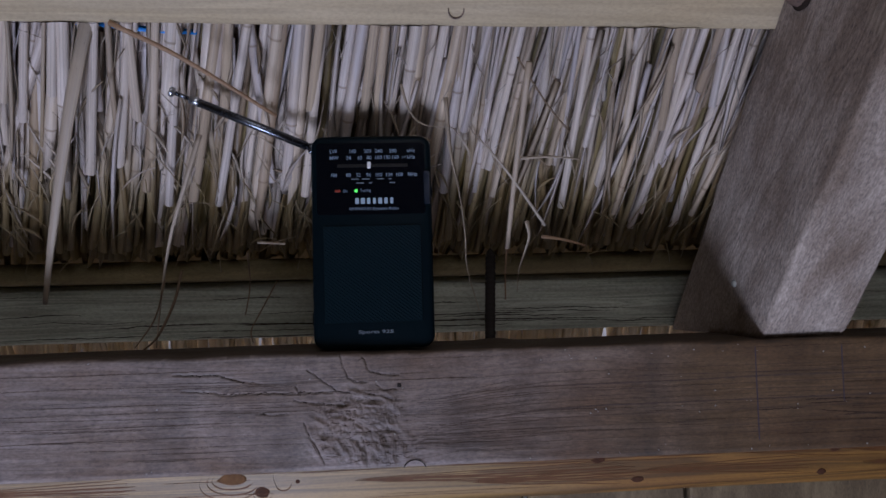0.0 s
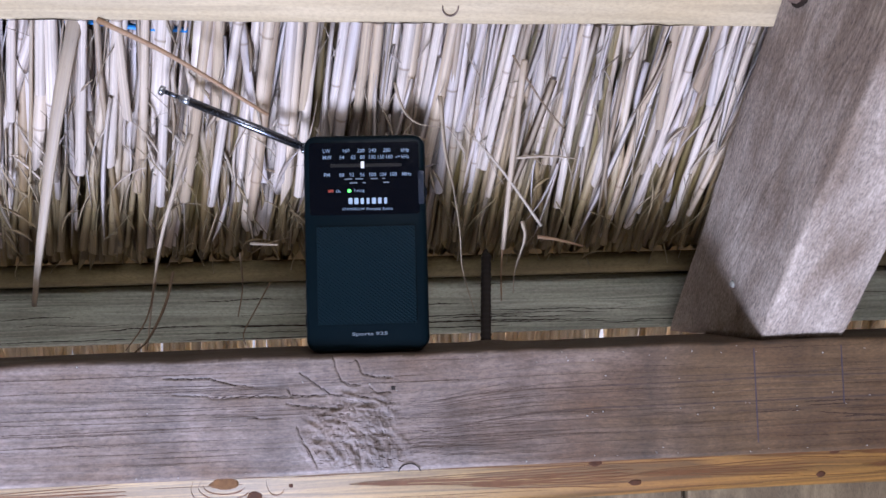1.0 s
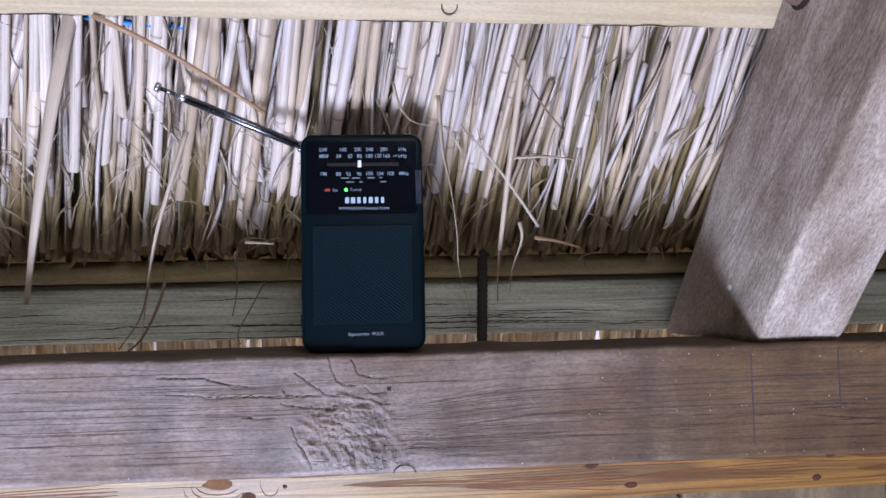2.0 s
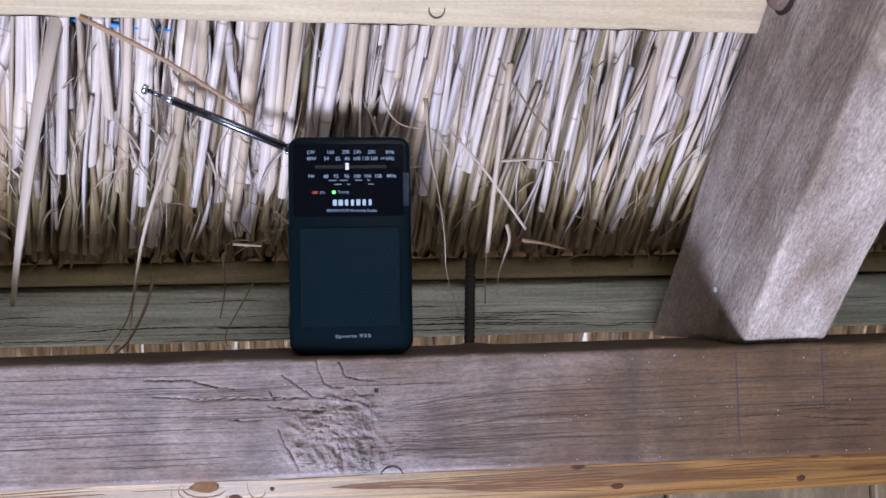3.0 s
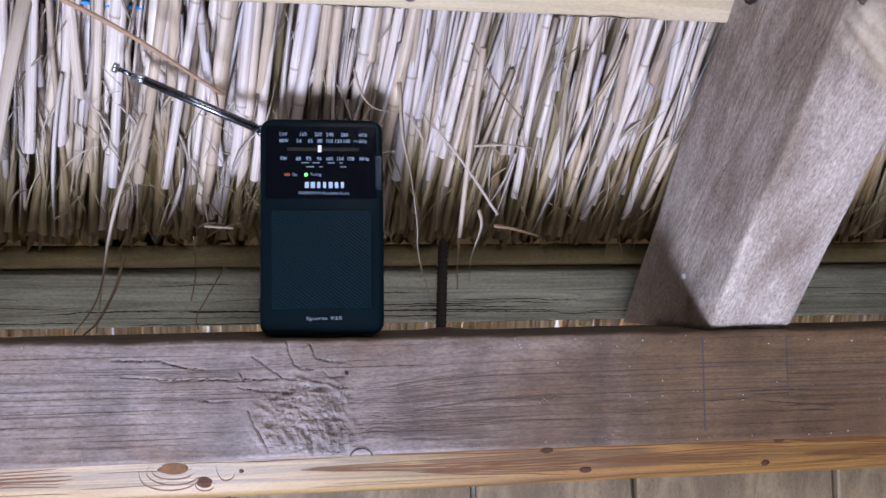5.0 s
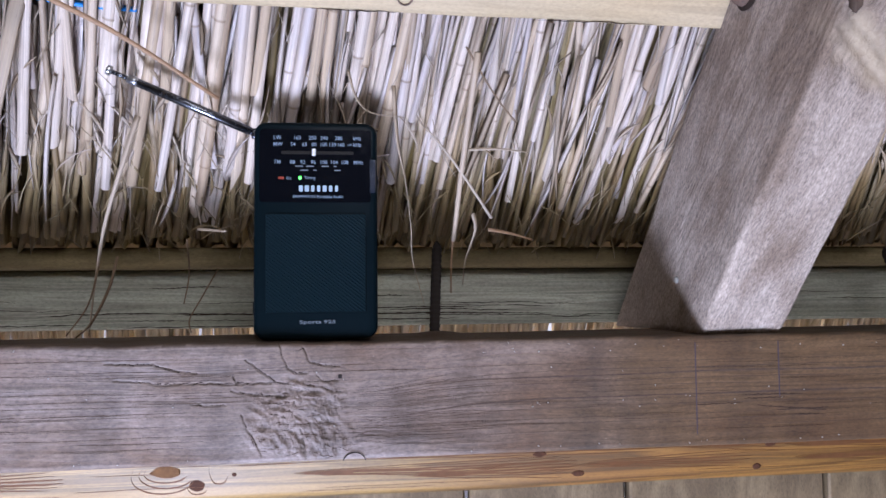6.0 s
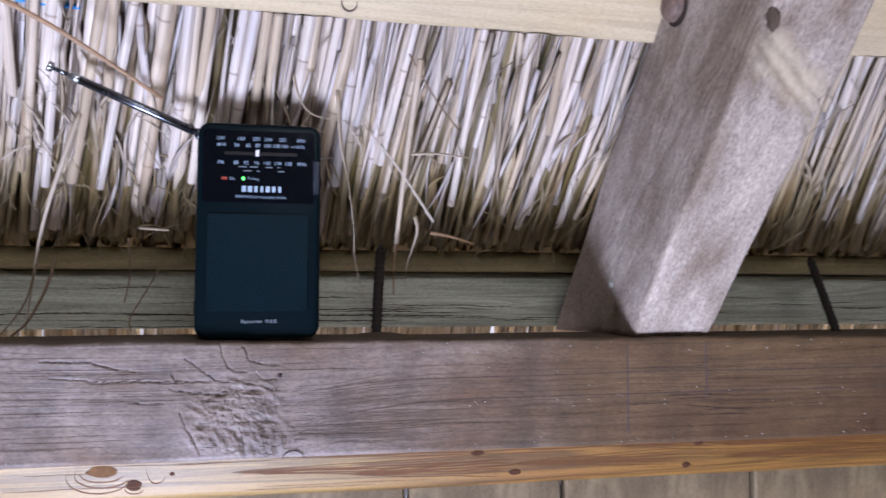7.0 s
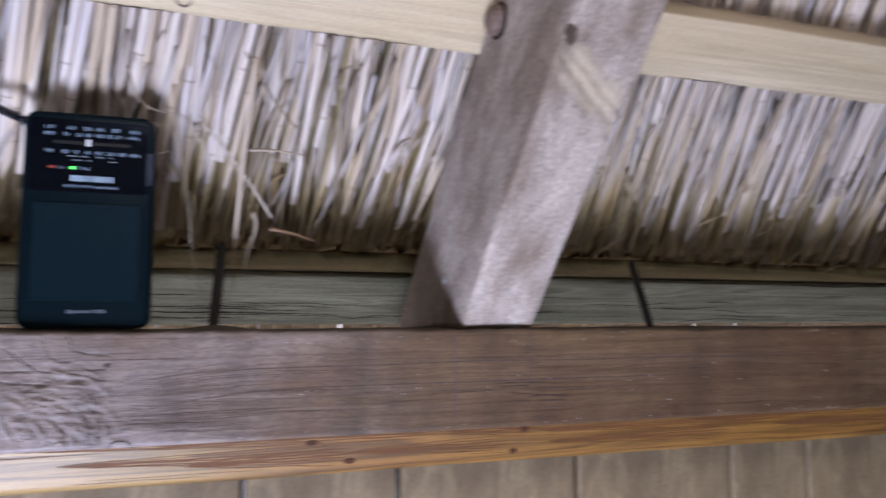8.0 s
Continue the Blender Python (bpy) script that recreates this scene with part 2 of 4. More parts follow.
SLOT = plain("dial_slot", (0.005, 0.0045, 0.0045), 0.5, shine=0.2)
LED_RED = plain("unlit_red_lens", (0.22, 0.03, 0.015), 0.3)
LED_GREEN = plain("lit_green_lens", (0.12, 1.0, 0.10), 0.3, glow=2.2)
WHEEL = plain("dark_blue_wheel", (0.005, 0.010, 0.020), 0.2, vary=0.3)
BLUE = plain("blue_twine", (0.02, 0.22, 0.62), 0.5)
STRAW = plain("dry_stalk", (0.27, 0.165, 0.09), 0.6, vary=0.4, scale=400)
PRINT_DIM = plain("grey_print", (0.11, 0.135, 0.155), 0.5)
GRILLE_RIB = plain("teal_plastic_rib", (0.0060, 0.0165, 0.0225), 0.4, 0, 0.2, 900, shine=0.10)
INK = plain("blue_pencil", (0.080, 0.062, 0.072), 0.9, vary=0.3, scale=220, shine=0.1)
LEAF = plain("pale_reed_leaf", (0.36, 0.30, 0.235), 0.65, vary=0.35, scale=260)
DARK_LEAF = plain("brown_dead_leaf", (0.15, 0.10, 0.055), 0.7, vary=0.4, scale=300)


# ---------------------------------------------------------------- mesh helpers
def stem_marks(me, along):
    """Write (cos, sin, height, joint) of each vertex of a stem for the reed materials."""
    me.attributes.new("stem", "FLOAT_VECTOR", "POINT").data.foreach_set("vector", [k for a in along for k in a[:3]])
    me.attributes.new("joint", "FLOAT", "POINT").data.foreach_set("value", [a[3] for a in along])


def mesh_object(name, verts, faces, material, parent=None, smooth=False, label="", along=None):
    me = bpy.data.meshes.new(name)
    me.from_pydata([tuple(v) for v in verts], [], faces)
    me.materials.append(material)
    if smooth:
        me.polygons.foreach_set("use_smooth", [True] * len(me.polygons))
    if along is not None:
        stem_marks(me, along)
    me.update()
    ob = new(name, me)
    ob.parent = parent
    if label:
        tagged(ob, label)
    return ob


def part(name, bm, material, parent=None, label="", smooth=False):
    me = bpy.data.meshes.new(name)
    bm.to_mesh(me)
    bm.free()
    me.materials.append(material)
    if smooth:
        me.polygons.foreach_set("use_smooth", [True] * len(me.polygons))
    ob = new(name, me)
    ob.parent = parent
    if label:
        tagged(ob, label)
    return ob


def box(x0, x1, y0, y1, z0, z1, bevel=0.0, segments=2):
    bm = bmesh.new()
    bmesh.ops.create_cube(bm, size=1)
    for v in bm.verts:
        v.co = Vector(((x0 + x1) / 2 + v.co.x * (x1 - x0), (y0 + y1) / 2 + v.co.y * (y1 - y0), (z0 + z1) / 2 + v.co.z * (z1 - z0)))
    if bevel:
        bmesh.ops.bevel(bm, geom=bm.edges[:], offset=bevel, segments=segments, affect="EDGES", profile=0.6)
    return bm


def thing(name, label, category, m=None, group="", kind=""):
    ob = new(name)
    ob.empty_display_size = 0.02
    if m is not None:
        ob.matrix_world = m
    return tagged(ob, label, category, group, kind)


def spread(a, b, step):
    n = max(2, int(round((b - a) / step)) + 1)
    return [a + (b - a) * i / (n - 1) for i in range(n)]


def loft(name, outline, stations, material, shift=None, parent=None, label="", smooth=True, mark=None):
    """A beam: a closed outline of (y, z) swept along x through the stations; shift moves each point."""
    verts, faces, n = [], [], len(outline)
    for x in stations:
        for y, z in outline:
            p = Vector((x, y, z))
            verts.append(p + shift(p) if shift else p)
    for i in range(len(stations) - 1):
        for j in range(n):
            k = (j + 1) % n
            faces.append((i * n + j, (i + 1) * n + j, (i + 1) * n + k, i * n + k))
    faces.append(tuple(range(n)))
    faces.append(tuple(reversed(range((len(stations) - 1) * n, len(stations) * n))))
    ob = mesh_object(name, verts, faces, material, parent, smooth, label)
    if mark:
        ob.data.attributes.new(mark[0], "FLOAT", "POINT").data.foreach_set("value", [mark[1](Vector((x, y, z))) for x in stations for y, z in outline])
    return ob


def rounded(y0, y1, z0, z1, r, steps, front_step=0.004):
    """Outline of a timber: y0 is the face towards the room, with finely split sides there and rounded arrises."""
    front = [(y0, z) for z in spread(z0 + r, z1 - r, front_step)[1:-1]]
    pts = [(y1, z0)]
    # order: bottom back, bottom front arris, face upwards, top front arris, top back
    low = [(y0 + r - r * math.sin(radians(90 * i / steps)), z0 + r - r * math.cos(radians(90 * i / steps))) for i in range(steps + 1)]
    high = [(y0 + r - r * math.cos(radians(90 * i / steps)), z1 - r + r * math.sin(radians(90 * i / steps))) for i in range(steps + 1)]
    top = [(y, z1) for y in spread(y0 + r, y1, 0.012)[1:]]
    return pts + low + front + high + top


def nz(x, y, z):
    return noise.noise(Vector((x, y, z)))


def tube(points, radii, sides=8, cap=True):
    """Verts and faces of a bent tapering rod through the points."""
    verts, faces = [], []
    pts = [Vector(p) for p in points]
    for i, p in enumerate(pts):
        d = (pts[min(i + 1, len(pts) - 1)] - pts[max(i - 1, 0)]).normalized()
        side = d.cross(Vector((0.3, 1, 0.2))).normalized()
        up = side.cross(d)
        for k in range(sides):
            a = 2 * math.pi * k / sides
            verts.append(p + (side * math.cos(a) + up * math.sin(a)) * radii[i])
    n = len(pts)
    for i in range(n - 1):
        for k in range(sides):
            j = (k + 1) % sides
            faces.append((i * sides + k, i * sides + j, (i + 1) * sides + j, (i + 1) * sides + k))
    if cap:
        faces.append(tuple(reversed(range(sides))))
        faces.append(tuple(range((n - 1) * sides, n * sides)))
    return verts, faces


def ribbon(points, widths, thick=0.0003, twist=0.0):
    """Verts and faces of a thin folded leaf along the points."""
    verts, faces = [], []
    pts = [Vector(p) for p in points]
    for i, p in enumerate(pts):
        d = (pts[min(i + 1, len(pts) - 1)] - pts[max(i - 1, 0)]).normalized()
        side = d.cross(Vector((0, 1, 0.1))).normalized()
        front = side.cross(d).normalized()
        a = twist * i / max(1, len(pts) - 1)
        s = side * math.cos(a) + front * math.sin(a)
        f = front * math.cos(a) - side * math.sin(a)
        w = widths[i] / 2
        verts += [p - s * w, p + f * (w * 0.45 + thick), p + s * w, p - f * thick + f * w * 0.3]
    for i in range(len(pts) - 1):
        for k in range(4):
            j = (k + 1) % 4
            faces.append((i * 4 + k, i * 4 + j, (i + 1) * 4 + j, (i + 1) * 4 + k))
    faces.append((3, 2, 1, 0))
    e = (len(pts) - 1) * 4
    faces.append((e, e + 1, e + 2, e + 3))
    return verts, faces


def smooth_line(points, per=5):
    """A smooth line through the points."""
    p = [Vector(q) for q in points]
    p = [p[0] * 2 - p[1]] + p + [p[-1] * 2 - p[-2]]
    out = []
    for i in range(1, len(p) - 2):
        for k in range(per):
            t = k / per
            out.append(0.5 * (2 * p[i] + (p[i + 1] - p[i - 1]) * t + (2 * p[i - 1] - 5 * p[i] + 4 * p[i + 1] - p[i + 2]) * t * t + (3 * p[i] - p[i - 1] - 3 * p[i + 1] + p[i + 2]) * t ** 3))
    out.append(p[-2])
    return out


# ---------------------------------------------------------------- the shell of the hut
TOP = 1.75                      # top of the wall plate
WEST, EAST = -1.7, 2.3
RIDGE_Y, RIDGE_Z = -0.70, 2.85


def shell():
    g = mesh_object("ground", [(-300, -300, -0.12), (300, -300, -0.12), (300, 300, -0.12), (-300, 300, -0.12)], [(0, 1, 2, 3)], GROUND)
    tagged(g, "pale dry gravel round the hut", "ground", kind="structure")
    tagged(part("floor", box(WEST, EAST, SOUTH, 0.1, -0.1, 0.0), FLOOR_WOOD), "dull brown wooden floor of the hut", "floor", kind="structure")
    y0, y1, top = SOUTH - 0.08, SOUTH, 2.98
    (a, b, c, d), (e, f, g, h) = OPENINGS["low"][:4], OPENINGS["high"][:4]
    south = tagged(part("wall_south", box(WEST, a, y0, y1, 0, top), LIME), "pale limewashed wall with two openings", "wall", kind="structure")
    for x0, x1, z0, z1 in ((b, EAST, 0, g), (a, b, 0, c), (a, b, d, g), (a, e, g, top), (e, f, h, top), (f, EAST, g, top)):
        part("panel", box(x0, x1, y0, y1, z0, z1), LIME, south)
    for name, x in (("wall_west", WEST), ("wall_east", EAST)):
        v, f = [], []
        for xx in (x - 0.06, x):
            v += [(xx, SOUTH, 0), (xx, 0.1, 0), (xx, 0.1, 2.0), (xx, RIDGE_Y, RIDGE_Z + 0.26), (xx, SOUTH, 3.0)]
        f = [(4, 3, 2, 1, 0), (5, 6, 7, 8, 9)] + [(i, (i + 1) % 5, 5 + (i + 1) % 5, 5 + i) for i in range(5)]
        tagged(mesh_object(name, v, f, LIME), "pale limewashed gable wall", "wall", kind="structure")
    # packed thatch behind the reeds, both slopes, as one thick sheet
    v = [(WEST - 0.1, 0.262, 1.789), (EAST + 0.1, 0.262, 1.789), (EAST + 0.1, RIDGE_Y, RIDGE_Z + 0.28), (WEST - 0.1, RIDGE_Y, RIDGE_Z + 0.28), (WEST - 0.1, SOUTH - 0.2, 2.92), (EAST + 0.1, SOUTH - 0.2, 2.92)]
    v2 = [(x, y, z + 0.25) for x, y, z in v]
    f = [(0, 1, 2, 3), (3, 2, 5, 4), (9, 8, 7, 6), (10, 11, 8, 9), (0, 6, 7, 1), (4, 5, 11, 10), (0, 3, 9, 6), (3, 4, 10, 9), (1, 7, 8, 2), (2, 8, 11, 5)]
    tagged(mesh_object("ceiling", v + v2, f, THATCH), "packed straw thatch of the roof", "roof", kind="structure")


shell()


# ---------------------------------------------------------------- timbers
# drying cracks round the knot, as lines of (x, z) on the face of the plate
CRACKS = [
    [(-0.0525, 1.7409), (-0.0459, 1.7355), (-0.0404, 1.7316), (-0.035, 1.7273), (-0.023, 1.726)],
    [(-0.059, 1.7311), (-0.0574, 1.7278), (-0.047, 1.7273), (-0.0383, 1.7273)],
    [(-0.0601, 1.7234), (-0.0536, 1.722), (-0.0426, 1.7209), (-0.0306, 1.7196)],
    [(-0.0339, 1.7502), (-0.0311, 1.7404), (-0.029, 1.7355), (-0.0251, 1.7327), (-0.0186, 1.7322)],
    [(-0.025, 1.751), (-0.0197, 1.7458), (-0.0169, 1.7387), (-0.0109, 1.7371), (0.0, 1.7358)],
]
MORE_CRACKS = [
    [(-0.0131, 1.7311), (-0.0098, 1.7278), (-0.001, 1.7278)],
    [(-0.0197, 1.7262), (-0.0087, 1.724), (-0.0055, 1.7218), (0.0011, 1.7216)],
    [(-0.0546, 1.7098), (-0.0503, 1.701), (-0.0459, 1.6934), (-0.0432, 1.6868)],
    [(-0.0213, 1.701), (-0.0202, 1.6934), (-0.0186, 1.6846)],
    [(-0.122, 1.7304), (-0.104, 1.7292), (-0.101, 1.7278), (-0.078, 1.7282), (-0.053, 1.7268)],
    [(-0.127, 1.740), (-0.102, 1.7388), (-0.091, 1.7352), (-0.0785, 1.7335)],
    [(0.24, 1.7133), (0.283, 1.7128)],
    [(0.248, 1.707), (0.275, 1.7045), (0.302, 1.702)],
    [(0.243, 1.7108), (0.272, 1.7112)],
    [(0.212, 1.7078), (0.243, 1.7086)],
    [(0.262, 1.7034), (0.300, 1.7042)],
    [(0.276, 1.7006), (0.297, 1.7000)],
    [(-0.0812, 1.7168), (-0.072, 1.7156), (-0.0628, 1.7158)],
]
KNOT_X, KNOT_Z = -0.021, 1.702


def crack_at(x, z):
    """How deep a crack is at this spot, from 0 to 1."""
    best = 0.0
    wx, wz = x + 0.0009 * nz(x * 300, 3.0, z * 300), z + 0.0007 * nz(x * 260, 8.0, z * 260)
    for line in CRACKS + MORE_CRACKS:
        if line[0][0] > 0.2 or not (line[0][0] - 0.004 < x < line[-1][0] + 0.004):
            continue
        for (ax, az), (bx, bz) in zip(line, line[1:]):
            dx, dz = bx - ax, bz - az
            t = max(0.0, min(1.0, ((wx - ax) * dx + (wz - az) * dz) / (dx * dx + dz * dz)))
            d = math.hypot(wx - ax - t * dx, wz - az - t * dz)
            best = max(best, (1 - d / 0.00055) * (0.95 + 0.8 * nz(x * 130, 2.0, z * 130)))
    return best


def bark_at(x, z):
    """The knot's rough wavy fibres: how strongly it shows, and its height."""
    d = math.hypot((x - KNOT_X) / 0.036, (z - KNOT_Z) / (0.032 if z > KNOT_Z else 0.024)) + 0.28 * nz(x * 70, 3.3, z * 70)
    if d >= 1:
        return 0.0, 0.0
    low = max(0.0, min(1.0, (KNOT_Z + 0.012 - z + 0.3 * (x - KNOT_X)) / 0.022))
    x1, z1 = x + 0.0030 * nz(x * 60, 2.6, z * 60) + 0.0008 * nz(x * 250, 4.1, z * 250), z + 0.0030 * nz(x * 60, 7.3, z * 60) + 0.0008 * nz(x * 250, 5.2, z * 250)

    def fibres(deg):
        c, s = math.cos(radians(deg)), math.sin(radians(deg))
        u, v = x1 * c + z1 * s, z1 * c - x1 * s
        # broken flakes: flat steps with sharp edges, and finer splinters on them
        a, b = 3.2 * nz(u * 105, 5.5, v * 330) + 0.5 * nz(u * 420, 2.2, v * 420), nz(u * 300, 9.1, v * 950)
        edge = min(1.0, (a - math.floor(a)) / 0.28)
        return 0.30 * (math.floor(a) + edge) + 0.38 * (0.30 - 1.3 * abs(b))
    h = 0.85 * (1 - low) * fibres(-12) + 0.8 * low * fibres(-64) + 0.16 * nz(x1 * 700, 3.9, z1 * 700) + 0.22 * nz(x * 110, 1.7, z * 110)
    return min(1.0, 2.0 * (1 - d)), h


def beam_shift(p):
    x, y, z = p
    n = Vector((0, -1, 0)) if y < 0.004 else Vector((0, 0, 1))
    out = n * (0.0012 * nz(x * 6, 3.1, z * 8) + 0.0003 * nz(x * 12, 7.7, z * 190))
    if y < 0.004:
        k, h = bark_at(x, z)
        out.y -= k * (0.0021 * h + 0.0004)
        out.y += 0.0011 * max(0.0, crack_at(x, z))
    if z > TOP - 0.016 and y < 0.03:
        out.z += (z - TOP + 0.016) / 0.016 * (0.0012 * nz(x * 25, 4.4, 0.3) - 0.0012 * max(0.0, nz(x * 70, 1.4, 0.9)))
    if z > TOP - 0.003 and y > 0.02:
        out.z += 0.0030 * math.exp(-((x - 0.063) / 0.018) ** 2 - ((y - 0.05) / 0.02) ** 2)
    return out


def beam_worn_shade(p):
    x, y, z = p
    if y > 0.07:
        return 0.0
    if y > 0.003:
        return 0.9
    if z > TOP - 0.0012 + 0.001 * nz(x * 60, 2.0, 0.0):
        return 0.8
    # knot hollows and cracks: groove shade is put into the colour here
    k, h = bark_at(x, z)
    return max(0.0, min(0.85, crack_at(x, z) * 0.5 + k * max(0.0, -h) * 1.7))


stations = spread(WEST + 0.01, -0.34, 0.08) + spread(-0.33, -0.135, 0.005) + spread(-0.132, -0.066, 0.0007) + spread(-0.065, 0.02, 0.0005) + spread(0.022, 0.235, 0.005) + spread(0.238, 0.306, 0.0016) + spread(0.31, 0.78, 0.005) + spread(0.85, EAST - 0.01, 0.08)
wall_plate = loft("wall_plate", rounded(0.0, 0.078, 1.683, TOP, 0.0026, 3, 0.0006), stations, BEAM_WOOD, beam_shift, mark=("worn_shade", beam_worn_shade))
tagged(wall_plate, "weathered grey-brown wooden beam with cracked bark-like knot", "beam")

def hairline(points, width, rng, taper=True):
    """A thin dark slit on the face of the plate."""
    verts, faces = [], []
    n = len(points) - 1
    for i, (x, z) in enumerate(points):
        t = i / n
        w = width * (min(1.0, 5 * t, 5 * (1 - t)) if taper else 1.0) * rng.uniform(0.45, 1.25) / 2
        y = beam_shift(Vector((x, 0.0, z))).y
        verts += [(x, y - 0.00012, z + w), (x, y - 0.00012, z - w), (x, y + 0.0006, z - w), (x, y + 0.0006, z + w)]
    for i in range(n):
        for k in range(4):
            q = (k + 1) % 4
            faces.append((i * 4 + k, (i + 1) * 4 + k, (i + 1) * 4 + q, i * 4 + q))
    return verts, faces


def jagged(line, rng, step=0.0008, amount=0.0011):
    out, seed = [], rng.uniform(0, 50)
    for (ax, az), (bx, bz) in zip(line, line[1:]):
        n = max(2, int(math.hypot(bx - ax, bz - az) / step))
        out += [(ax + (bx - ax) * i / n, az + (bz - az) * i / n + amount * (nz((ax + (bx - ax) * i / n) * 420, seed, az * 300) + 0.6 * nz((ax + (bx - ax) * i / n) * 1100, seed + 4, az * 300))) for i in range(n)]
    return out + [line[-1]]


def checks():
    rng = random.Random(77)
    for line in CRACKS + MORE_CRACKS:
        line = [(x, min(z, 1.7455)) for x, z in line]
        east = line[0][0] > 0.2
        v, f = hairline(jagged(line, rng, 0.0008, 0.0004 if east else 0.0011), 0.0008 if east else 0.0006, rng)
        mesh_object("crack", v, f, CREVICE if east else SLIT, wall_plate)
    verts, faces = [], []

    def add(line, width, amount):
        v, f = hairline(jagged(line, rng, 0.002, amount), width, rng)
        o = len(verts)
        verts.extend(v)
        faces.extend(tuple(o + k for k in g) for g in f)
    # fine drying checks along the grain
    for i in range(110):
        x, z = rng.uniform(-0.32, 0.72), rng.uniform(1.686, 1.7455)
        length = rng.uniform(0.012, 0.09)
        bend = -0.25 * (z - 1.715) if 0.0 < x < 0.1 else 0.0
        add([(x, z), (x + length / 2, z + bend * length + rng.uniform(-0.0006, 0.0006)), (x + length, z + 2 * bend * length)], rng.uniform(0.00012, 0.0003), 0.00018)
    # close grain squeezed against the east side of the knot
    for i in range(26):
        z = 1.690 + 0.036 * i / 26 + rng.uniform(-0.0005, 0.0005)
        x0 = KNOT_X + 0.026 + rng.uniform(0.0, 0.006)
        fall = 0.22 * (1.716 - z)
        add([(x0, z + fall * 0.6), (x0 + 0.02, z + fall * 0.15), (x0 + 0.045, z + 0.004 * (z - 1.69) / 0.036), (x0 + rng.uniform(0.06, 0.09), z + 0.007 * (z - 1.69) / 0.036)], rng.uniform(0.00010, 0.00024), 0.00022)
    # torn fibres of the knot
    for i in range(95):
        a, r = rng.uniform(0, 6.28), math.sqrt(rng.random())
        x, z = KNOT_X + 0.034 * r * math.cos(a), KNOT_Z + 0.022 * r * math.sin(a) + 0.003
        length, lean_z = rng.uniform(0.003, 0.011), rng.choice((-1.6, -2.4, -0.3, -0.1, 0.2))
        dx = length / math.hypot(1, lean_z)
        if z + dx * lean_z < 1.685 or z > 1.7455:
            continue
        add([(x, z), (x + dx * 0.5, z + dx * lean_z * 0.45), (x + dx, z + dx * lean_z)], rng.uniform(0.00015, 0.0004), 0.0007)
    # broad year rings that sweep up from the knot and run on along the face
    growth_verts, growth_faces = [], []
    for k in range(19):
        z = (1.7275, 1.7235, 1.7205, 1.7178, 1.7152, 1.7125, 1.7315, 1.7350, 1.7085, 1.7410, 1.7030, 1.7000, 1.7195, 1.6960, 1.7165, 1.7330, 1.7118, 1.7045, 1.7105)[k] + rng.uniform(-0.0006, 0.0006)
        x0, x1 = rng.uniform(0.0, 0.06), rng.uniform(0.30, 0.62)
        if k in (9, 12, 14, 15, 16, 17, 18):
            x0, x1 = rng.uniform(-0.30, -0.22), rng.uniform(-0.09, -0.06)
        dip = rng.uniform(0.004, 0.009) if x0 > -0.1 else 0.0
        line = [(x0 + (x1 - x0) * i / 60, z - dip * math.exp(-(x0 + (x1 - x0) * i / 60 - 0.03) / 0.045) + 0.0012 * nz((x0 + (x1 - x0) * i / 60) * 9, k, 0.3)) for i in range(61)]
        v, f = hairline(jagged([(x, max(1.6865, min(1.7450, q))) for x, q in line], rng, 0.003, 0.00025), 0.0010 if k in (0, 4) else rng.uniform(0.0002, 0.00055), rng)
        o = len(growth_verts)
        growth_verts.extend(v)
        growth_faces.extend(tuple(o + q for q in g) for g in f)
    tagged(mesh_object("year_ring", growth_verts, growth_faces, RING_DARK, wall_plate, False, "dark year rings"), kind="stuff")
    tagged(mesh_object("grain_check", verts, faces, CREVICE, wall_plate, False, "fine dark drying checks"), kind="stuff")


checks()

coarse = spread(WEST + 0.01, -0.34, 0.15) + spread(-0.33, 0.78, 0.012) + spread(0.9, EAST - 0.01, 0.15)


def back_shift(p):
    x, y, z = p
    return Vector((0, -1, 0)) * (0.0010 * nz(x * 5, 1.2, z * 30) + 0.0008 * nz(x * 9, 8.2, z * 160))


BOARD = (1.7520, 1.7952, 1.8113)
back_plate = loft("eaves_board", rounded(0.147, 0.19, BOARD[0], BOARD[1], 0.002, 2, 0.002), coarse, BACK_WOOD, back_shift)
tagged(back_plate, "rough grey-green treated timber board under the thatch", "board")
fillet = loft("tilting_fillet", rounded(0.132, 0.19, BOARD[1] + 0.0005, BOARD[2], 0.002, 2, 0.004), coarse, BROWN_WOOD, back_shift)
tagged(fillet, "dark brown board under the reed ends", "board")


